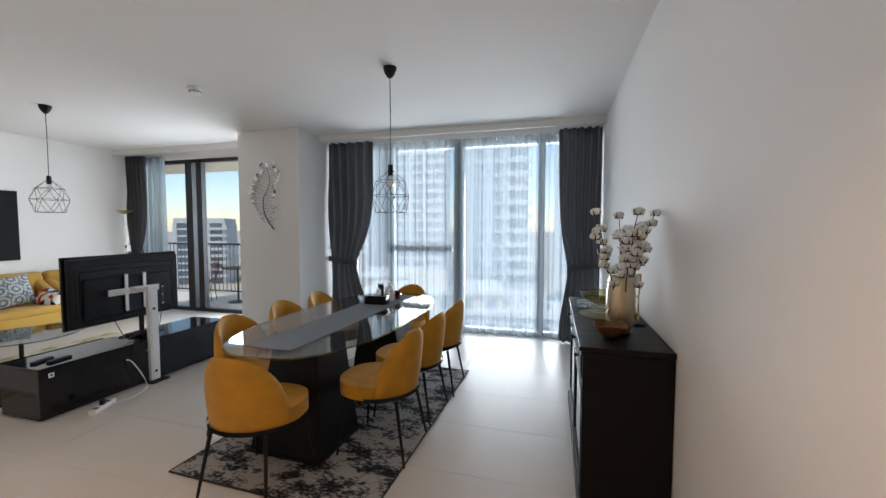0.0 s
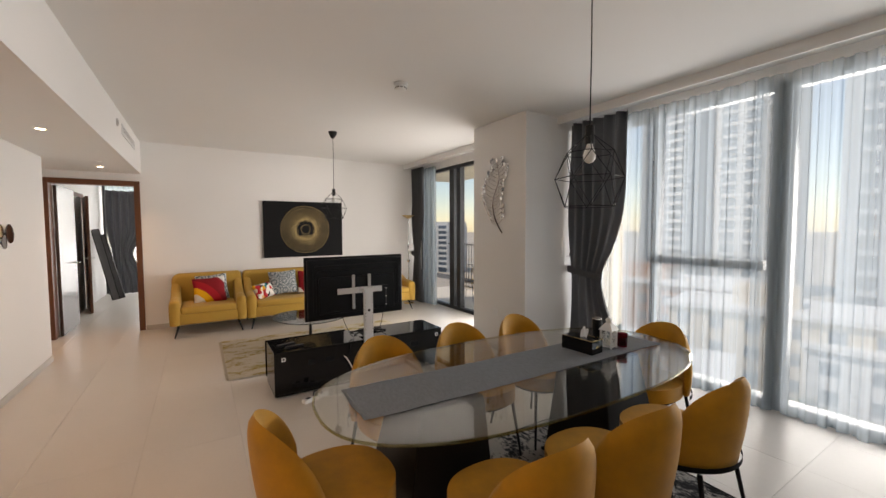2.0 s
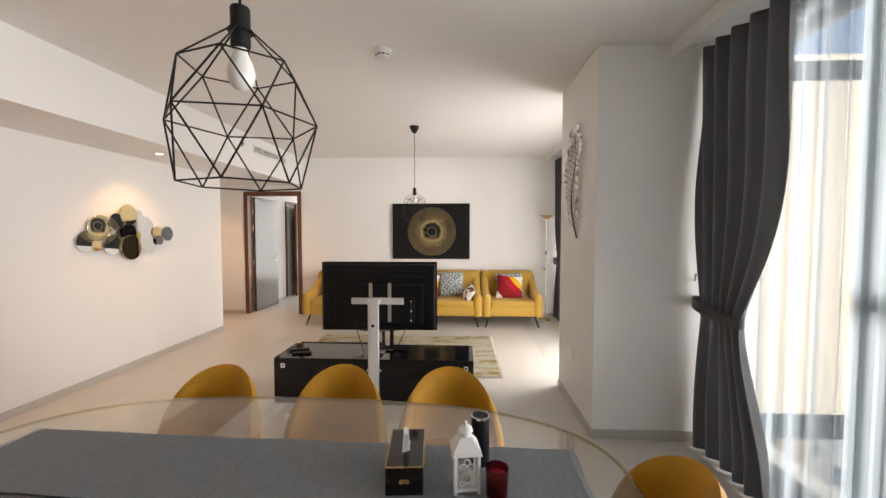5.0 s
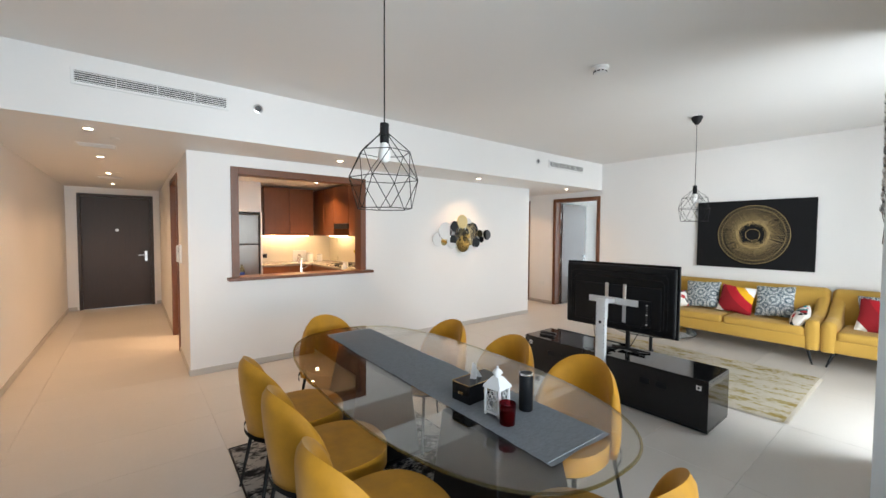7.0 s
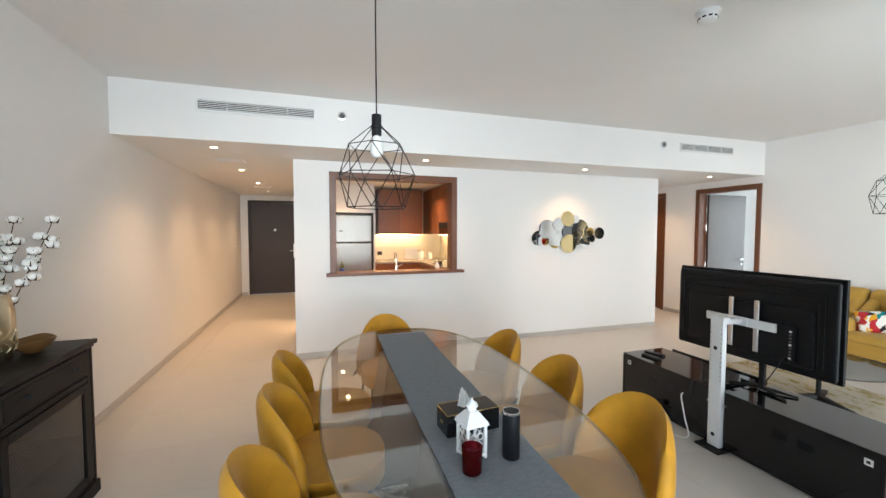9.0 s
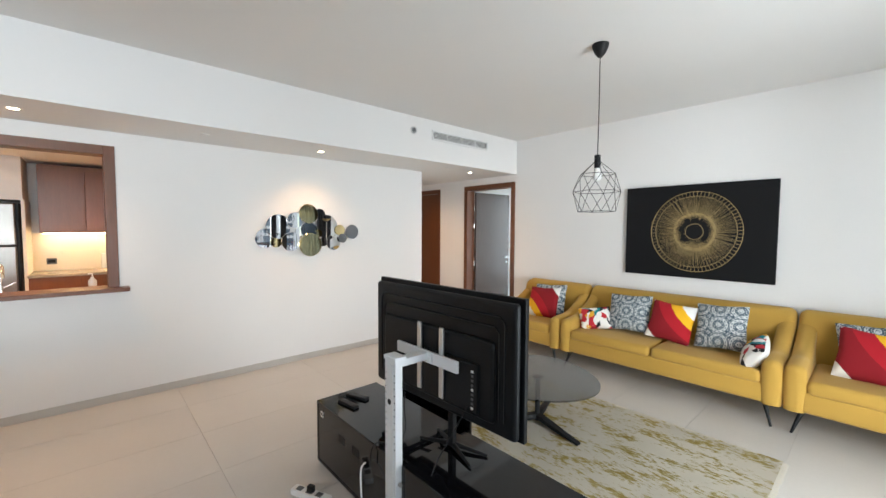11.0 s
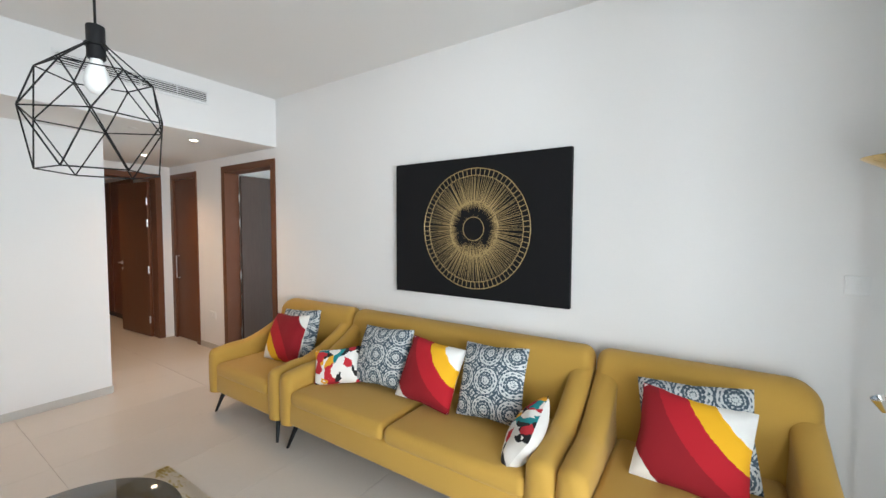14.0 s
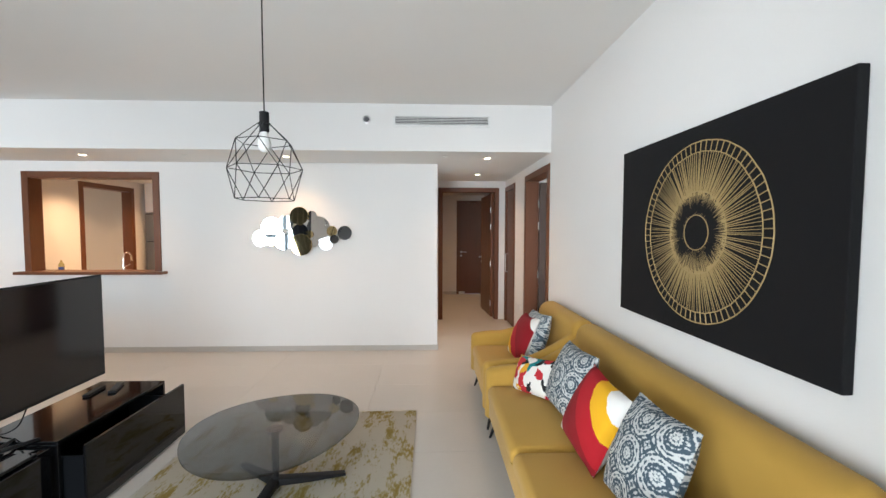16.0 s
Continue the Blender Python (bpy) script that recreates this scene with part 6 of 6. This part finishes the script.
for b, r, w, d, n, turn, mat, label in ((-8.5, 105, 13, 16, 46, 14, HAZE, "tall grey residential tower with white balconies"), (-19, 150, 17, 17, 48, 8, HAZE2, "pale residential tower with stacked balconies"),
                                        (-27, 190, 16, 20, 40, -6, HAZE, "tall grey residential tower beyond the villas"), (3.0, 260, 24, 20, 42, 5, HAZE2, "far tower in pale colours that hold the haze"),
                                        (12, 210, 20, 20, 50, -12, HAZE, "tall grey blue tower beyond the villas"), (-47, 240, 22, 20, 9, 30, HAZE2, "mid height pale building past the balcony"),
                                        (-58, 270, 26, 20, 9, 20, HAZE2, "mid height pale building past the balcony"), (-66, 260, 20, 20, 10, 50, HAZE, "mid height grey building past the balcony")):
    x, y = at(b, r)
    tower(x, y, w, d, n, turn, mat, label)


def villa(x, y, w, d, h, turn, mat, label):
    v = thing("villa", pose(x, y, GZ, 0, 0, turn), label, "house", "low villas")
    part("wall", box(-w / 2, w / 2, -d / 2, d / 2, 0, h), mat, v)
    part("roof", box(-w / 2 - 0.5, w / 2 + 0.5, -d / 2 - 0.5, d / 2 + 0.5, h, h + 0.6), HAZE2, v)
    part("stair_tower", box(-w * 0.2, w * 0.1, -d * 0.2, d * 0.2, h + 0.6, h + 3.2), mat, v)
    k = max(2, int(w / 4))
    for i in range(k):
        for z in range(int(h / 3.4)):
            part("window", box(-w / 2 + (i + 0.3) * w / k, -w / 2 + (i + 0.7) * w / k, -d / 2 - 0.08, -d / 2 + 0.1, z * 3.4 + 1.0, z * 3.4 + 2.5), FARGLASS, v)


g = random.Random(21)
for b, r, w, d, h in ((-22, 42, 18, 12, 11), (-10, 48, 22, 12, 8), (3, 44, 14, 14, 10), (-32, 52, 20, 14, 13), (-3, 70, 26, 12, 14), (-17, 74, 24, 14, 17), (10, 66, 20, 14, 12), (-40, 66, 20, 14, 10), (-52, 60, 22, 12, 14), (-29, 92, 30, 16, 18), (-62, 70, 22, 14, 10)):
    x, y = at(b, r)
    villa(x, y, w, d, h, -b * 0.5 + g.uniform(-8, 8), g.choice((SANDWALL, HAZE2, SANDWALL, BRICKWALL)), "low rendered villa block with a flat roof")
structure("pool", box(-16, -8, 28, 33, GZ, GZ + 0.1), POOL, "blue swimming pool far below", "water")


def tree_proto(m):
    t = thing("tree", m, "broad green garden tree far below", "tree", "garden trees")
    q = random.Random(2)
    part("trunk", tube([(0, 0, 0), (0.1, 0.05, 1.5), (0.05, 0.1, 3.0)], [0.22, 0.16, 0.1], 8), BARK, t, "", 60)
    for k in range(6):
        a = k * 1.05
        part("limb", tube([(0.05, 0.08, 2.2 + 0.15 * k), (0.9 * math.cos(a), 0.9 * math.sin(a), 3.6 + 0.1 * k), (1.7 * math.cos(a), 1.7 * math.sin(a), 4.4 + 0.15 * k)], [0.09, 0.05, 0.02], 6), BARK, t, "", 60)
    verts, faces = [], []
    for k in range(900):
        a, u, r = q.uniform(0, 6.28), q.uniform(-0.7, 1), q.uniform(0.55, 1) ** 0.5
        c = Vector((2.4 * r * math.cos(a) * math.sqrt(1 - u * u * 0.8), 2.4 * r * math.sin(a) * math.sqrt(1 - u * u * 0.8), 4.6 + 1.7 * u * r))
        if noise.noise(c * 0.7) < -0.12:
            continue
        e = Euler((q.uniform(0, 6), q.uniform(0, 6), q.uniform(0, 6))).to_matrix()
        s = q.uniform(0.16, 0.34)
        i = len(verts)
        verts += [c + e @ Vector(p) for p in ((-s, 0, 0), (0, -s * 0.5, 0.03), (s, 0, 0), (0, s * 0.5, 0.03))]
        faces.append((i, i + 1, i + 2, i + 3))
    me = bpy.data.meshes.new("crown")
    me.from_pydata([tuple(v) for v in verts], [], faces)
    me.materials.append(LEAF)
    ob = new("crown", me)
    ob.parent = t
    return t


tree = tree_proto(pose(*at(-6, 34), GZ))
for k in range(46):
    b, r = g.uniform(-60, 16), g.uniform(24, 100)
    x, y = at(b, r)
    s = g.uniform(0.8, 1.6)
    c = copy_thing(tree, pose(x, y, GZ, 0, 0, g.uniform(0, 360)))
    c.scale = (s, s, s)

# ---- kitchen ----
def unit(name, m, w, d, z0, z1, mat, label, doors, handle=True):
    """A cabinet box, front to -y in its own frame, with separate doors."""
    u = thing(name, m, label, "cabinet", "kitchen units")
    part("carcass", box(0, w, 0, d, z0, z1, 0.002, 1), mat, u)
    for k in range(doors):
        a, b = w * k / doors + 0.002, w * (k + 1) / doors - 0.002
        part("door", box(a, b, -0.02, -0.001, z0 + 0.002, z1 - 0.002, 0.002, 1), mat, u)
    return u


BACK = -3.0
for k in range(2):
    unit("wall_cabinet", pose(-2.24 - 0.44 * k, BACK + 0.36, 0, 0, 0, 180), 0.44, 0.35, 1.465, 2.335, CABINET, "walnut kitchen wall cabinet", 1)
unit("corner_cabinet", pose(-3.24, BACK + 0.02, 0, 0, 0, 90), 0.62, 0.34, 1.465, 2.335, CABINET, "walnut kitchen corner wall cabinet", 1)
unit("wall_cabinet", pose(-3.24, BACK + 0.65, 0, 0, 0, 90), 0.45, 0.34, 1.465, 2.335, CABINET, "walnut kitchen wall cabinet", 1)
unit("hood_cabinet", pose(-3.24, BACK + 1.11, 0, 0, 0, 90), 0.60, 0.34, 1.685, 2.335, CABINET, "short walnut cabinet above the cooker hood", 1)
unit("wall_cabinet", pose(-3.24, BACK + 1.72, 0, 0, 0, 90), 0.85, 0.34, 1.465, 2.335, CABINET, "walnut kitchen wall cabinet", 2)
hood = thing("cooker_hood", pose(-3.24, BACK + 1.11, 0, 0, 0, 90), "slim steel cooker hood under the cabinet", "cooker hood")
part("body", box(0.02, 0.58, 0.02, 0.33, 1.61, 1.68, 0.004, 1), STEEL, hood)
part("front_strip", box(0.01, 0.59, -0.03, 0.02, 1.595, 1.68, 0.004, 1), MATTBLACK, hood, "black front strip")
for k in range(3):
    unit("base_cabinet", pose(-2.13 - 0.48 * k, BACK + 0.58, 0, 0, 0, 180), 0.48, 0.57, 0.10, 0.925, CABINET, "walnut kitchen base cabinet", 1)
for k in range(3):
    unit("base_cabinet", pose(-3.02, BACK + 0.62 + 0.66 * k, 0, 0, 0, 90), 0.65, 0.56, 0.10, 0.925, CABINET, "walnut kitchen base cabinet", 1)
wt = thing("worktop", Matrix(), "speckled grey brown stone kitchen worktop", "worktop")
part("back_run", box(-3.6, -2.13, BACK, BACK + 0.62, 0.925, 0.96, 0.004, 2), STONE, wt)
part("side_run", box(-3.6, -2.98, BACK + 0.62, MID, 0.925, 0.96, 0.004, 2), STONE, wt)
part("hatch_run", box(-2.98, -1.25, MID - 0.60, MID - 0.035, 0.925, 0.96, 0.004, 2), STONE, wt)
structure("splashback", box(-3.6, -2.13, BACK, BACK + 0.008, 0.962, 1.465), SPLASH, "cream tiled kitchen splashback", "splashback")
structure("splashback", box(-3.6, -3.592, BACK + 0.01, MID, 0.962, 1.465), SPLASH, "cream tiled kitchen splashback", "splashback")
for b in ((-3.1, -2.26, BACK + 0.10, BACK + 0.13), (-3.50, -3.47, BACK + 0.30, BACK + 1.05), (-3.50, -3.47, BACK + 1.815, BACK + 2.5)):
    s = thing("under_light", Matrix(), "warm light strip under the wall cabinets", "light strip", "cabinet light strips")
    part("strip", box(*b, 1.453, 1.463), UNDER, s)
for k in range(3):
    unit("base_cabinet", pose(-2.97 + 0.57 * k, MID - 0.59, 0), 0.57, 0.54, 0.10, 0.925, CABINET, "walnut kitchen base cabinet below the hatch", 1)
fg = thing("refrigerator", pose(-1.10, BACK + 0.05, 0, 0, 0, 180), "tall brushed steel two door refrigerator", "refrigerator")
part("body", box(0.0, 1.0, -0.60, 0.0, 0.02, 1.825, 0.006, 1), MATTBLACK, fg)
part("fridge_door", box(0.03, 0.97, -0.66, -0.603, 0.05, 1.315, 0.012, 3), FRIDGESTEEL, fg, "brushed steel lower door")
part("freezer_door", box(0.03, 0.97, -0.66, -0.603, 1.33, 1.815, 0.012, 3), FRIDGESTEEL, fg, "brushed steel upper door")
part("badge", box(0.40, 0.46, -0.663, -0.659, 1.525, 1.54, 0.001, 1), PLASTIC, fg)
structure("fridge_housing", box(-2.13, -1.08, BACK, BACK + 0.62, 1.865, HB), PAINT, "white boxing above the refrigerator", "boxing")
structure("fridge_cheek", box(-2.145, -2.115, BACK, BACK + 0.62, 0, 1.865), PAINT, "white panel beside the refrigerator", "panel")
tp = thing("tap", pose(-2.15, MID - 0.22, 0.96, 0, 0, 180), "chrome swan neck kitchen mixer tap", "tap")
part("base", lathe([(0.024, 0), (0.024, 0.01), (0.017, 0.04), (0.015, 0.10)], 20), CHROME, tp, "", 40)
part("spout", tube([(0, 0, 0.09), (0, 0, 0.20)] + [(0, 0.07 - 0.07 * math.cos(a), 0.20 + 0.07 * math.sin(a)) for a in [0.35 * k for k in range(1, 9)]] + [(0, 0.145, 0.15)], 0.011, 10), CHROME, tp, "", 60)
part("lever", tube([(0.015, 0, 0.08), (0.05, 0, 0.10), (0.09, 0, 0.12)], 0.006, 8), CHROME, tp, "", 60)
sk = thing("sink", pose(-2.15, MID - 0.32, 0.9605), "inset steel kitchen sink", "sink")
part("rim", box(-0.26, 0.26, -0.2, 0.05, 0, 0.003, 0.001, 1), STEEL, sk)
hob = thing("hob", pose(-3.28, -1.50, 0.96), "black gas hob with iron pan supports", "hob")
part("glass", box(-0.25, 0.25, -0.29, 0.29, 0, 0.008, 0.003, 1), GLOSSBLACK, hob)
for x in (-0.12, 0.12):
    for y in (-0.14, 0.14):
        part("burner", lathe([(0.045, 0.008), (0.045, 0.018), (0.03, 0.024)], 20, m=Matrix.Translation((x, y, 0))), MATTBLACK, hob, "", 40)
        for a in (0, 90):
            part("pan_support", merge(None, box(-0.10, 0.10, -0.005, 0.005, 0.032, 0.042, 0.002, 1), Matrix.Translation((x, y, 0)) @ pose(0, 0, 0, 0, 0, a)), MATTBLACK, hob)
bt = thing("soap_bottle", pose(-2.72, MID - 0.16, 0.96), "white pump soap bottle by the hatch", "bottle")
part("body", lathe([(0.028, 0), (0.030, 0.004), (0.030, 0.10), (0.012, 0.125), (0.012, 0.135)], 24), WHITEPLASTIC, bt, "", 50)
part("pump", tube([(0, 0, 0.13), (0, 0, 0.165), (0.03, 0, 0.165)], 0.005, 8), WHITEPLASTIC, bt, "", 60)
bb = thing("water_bottle", pose(-1.42, MID - 0.14, 0.96), "small clear bottle with a blue label", "bottle")
part("body", lathe([(0.028, 0), (0.03, 0.005), (0.03, 0.12), (0.011, 0.16), (0.011, 0.18)], 24), GREENGLASS, bb, "", 50)
part("label", lathe([(0.0306, 0.04), (0.0306, 0.09)], 24), material("blue_label", (0.03, 0.07, 0.30), 0.5), bb, "blue paper label", 50)
bd = thing("chopping_board", pose(-2.95, BACK + 0.05, 0.96, -8), "white chopping board leaning on the splashback", "chopping board")
part("board", box(-0.13, 0.13, -0.006, 0.006, 0.0, 0.22, 0.005, 2), WHITEPLASTIC, bd)
up = thing("utensil_pot", pose(-3.26, -1.02, 0.96), "white ceramic pot holding kitchen utensils", "utensil pot")
part("pot", lathe([(0.045, 0), (0.05, 0.004), (0.055, 0.12), (0.051, 0.121), (0.046, 0.01)], 24), WHITEPLASTIC, up, "", 50)
for k, (dx, dy, h, mat) in enumerate(((-0.05, 0.02, 0.27, MATTBLACK), (0.03, 0.04, 0.25, CREAM), (0.04, -0.03, 0.24, YELLOWPAPER), (-0.02, -0.04, 0.28, STEEL))):
    ut = part("utensil", tube([(dx * 0.2, dy * 0.2, 0.015), (dx, dy, h)], 0.005, 6), mat, up, "", 60)
    part("utensil_head", merge(None, lathe([(0.002, -0.03), (0.022, -0.012), (0.026, 0.012), (0.012, 0.032), (0.002, 0.034)], 14), Matrix.Translation((dx * 1.08, dy * 1.08, h + 0.02)) @ Matrix.Diagonal((1, 0.35, 1, 1))), mat, ut, "", 60)
for x, y, h, mat, label in ((-3.06, -1.05, 0.10, CREAM, "small cream spice jar on the worktop"), (-3.12, -2.84, 0.17, WHITEPLASTIC, "white storage canister in the kitchen corner"), (-3.30, -2.80, 0.14, WHITEPLASTIC, "white storage canister in the kitchen corner")):
    jar = thing("canister", pose(x, y, 0.96), label, "canister", "kitchen canisters")
    part("body", lathe([(h * 0.36, 0), (h * 0.38, 0.004), (h * 0.38, h * 0.86), (h * 0.34, h * 0.9)], 24), mat, jar, "", 50)
    part("lid", lathe([(h * 0.36, h * 0.9), (h * 0.37, h * 0.92), (h * 0.36, h * 0.99), (h * 0.10, h * 1.0), (h * 0.09, h * 1.05)], 24), STEEL, jar, "brushed lid", 40)
so = thing("socket", pose(-2.32, BACK + 0.008, 1.085, 0, 0, 180), "dark double socket on the splashback", "socket")
part("plate", box(-0.05, 0.05, -0.008, 0, -0.04, 0.04, 0.003, 1), RUBBER, so)
part("key", box(-0.035, 0.035, -0.01, -0.007, -0.02, 0.02, 0.001, 1), PLASTIC, so)

# ---- bedroom through the open door ----
wall("wall_bedroom", [(-12.35, -7.68, -0.62, -0.47, 0, 2.77), (-12.35, -7.68, 3.4, 3.55, 0, 2.77)], "white bedroom walls beyond the open door")
structure("ceiling_bedroom", box(-12.35, -7.68, -0.62, 3.55, 2.685, 2.82), CEIL, "white bedroom ceiling", "ceiling")
w3 = thing("window_3", pose(-12.25, 0, 0), "wide bedroom window in dark frames", "window", kind="structure")
for y in (-0.45, 0.75, 2.0, 3.38):
    part("mullion", box(-0.04, 0.04, y - 0.025, y + 0.025, 0, 2.685), ALU, w3)
for a, b in ((-0.42, 0.72), (0.78, 1.97), (2.03, 3.35)):
    p = part("pane", box(-0.004, 0.004, a, b, 0.02, 2.665), CLEAR, w3)
    p.visible_shadow = False
door_frame("door_frame_7", "y", -0.47, -0.62, -10.25, -9.5, 2.165, 0.07, "walnut frame of the bedroom's side door")
leaf("door_7", pose(-10.22, -0.435, 0, 0, 0, 14), 0.72, 2.155, BROWN, "walnut bedroom side door standing ajar")
bc = thing("curtain", Matrix(), "dark grey curtain tied back in the bedroom", "curtain", "grey tied curtains")


def bed_fn(u, v):
    z = 0.02 + 2.44 * v
    pinch = math.exp(-((z - 0.95) / 0.40) ** 2)
    return Vector((-11.98 + 0.05 * math.sin(u * 34), -0.40 + u * 0.78 * (1 - 0.5 * pinch) + 0.10 * pinch, z))


part("cloth", sheet(bed_fn, 70, 30, 0.004), DRAPE, bc, "", 80)
sh = thing("sheer_curtain", Matrix(), "white sheer curtain over the bedroom window", "sheer curtain", "white sheer curtains")
part("cloth", sheet(lambda u, v: Vector((-12.165 + 0.03 * math.sin(u * 120), -0.4 + 3.7 * u, 0.02 + 2.57 * v)), 260, 6), SHEER, sh, "", 180)
for x, y, tilt, turn, h in ((-11.00, -0.12, 11, 8, 1.58), (-11.15, -0.05, 12, -4, 1.46)):
    lean = thing("leaning_board", pose(x, y, 0.004, tilt, 0, turn), "tall dark grey board leaning on the bedroom wall", "board", "leaning boards")
    part("panel", box(-0.02, 0.02, -0.055, 0.055, 0.02, h, 0.004, 1), RUBBER, lean)
    for e in (-0.07, 0.055):
        part("edge_strip", box(-0.025, 0.025, e, e + 0.015, 0.022, h, 0.003, 1), MATTBLACK, lean, "black edge strip")

# ---- floor tiles ----
me = bpy.data.meshes.new("tile")
bm = box(0.0008, 1.1992, 0.0008, 0.5992, -0.006, 0.0, 0.0006, 1)
bm.to_mesh(me)
bm.free()
me.materials.append(TILE)


def lay(x0, x1, y0, y1):
    for i in range(math.floor((x0 + 3.30) / 1.2), math.ceil((x1 + 3.30) / 1.2)):
        for j in range(math.floor((y0 - 1.07) / 0.6), math.ceil((y1 - 1.07) / 0.6)):
            cell = (i, j)
            if cell in laid:
                continue
            laid.add(cell)
            ob = new("tile", me)
            ob.location = (-3.30 + 1.2 * i, 1.07 + 0.6 * j, 0)
            ob.parent = floor


laid = set()
lay(XW, XE, YK, 5.5)
lay(-0.9, XE, -5.5, YK)
lay(-7.5, -6.3, -4.5, YK)
lay(-3.6, -1.0, -3.0, MID)
lay(-12.3, -7.6, -0.5, 3.4)
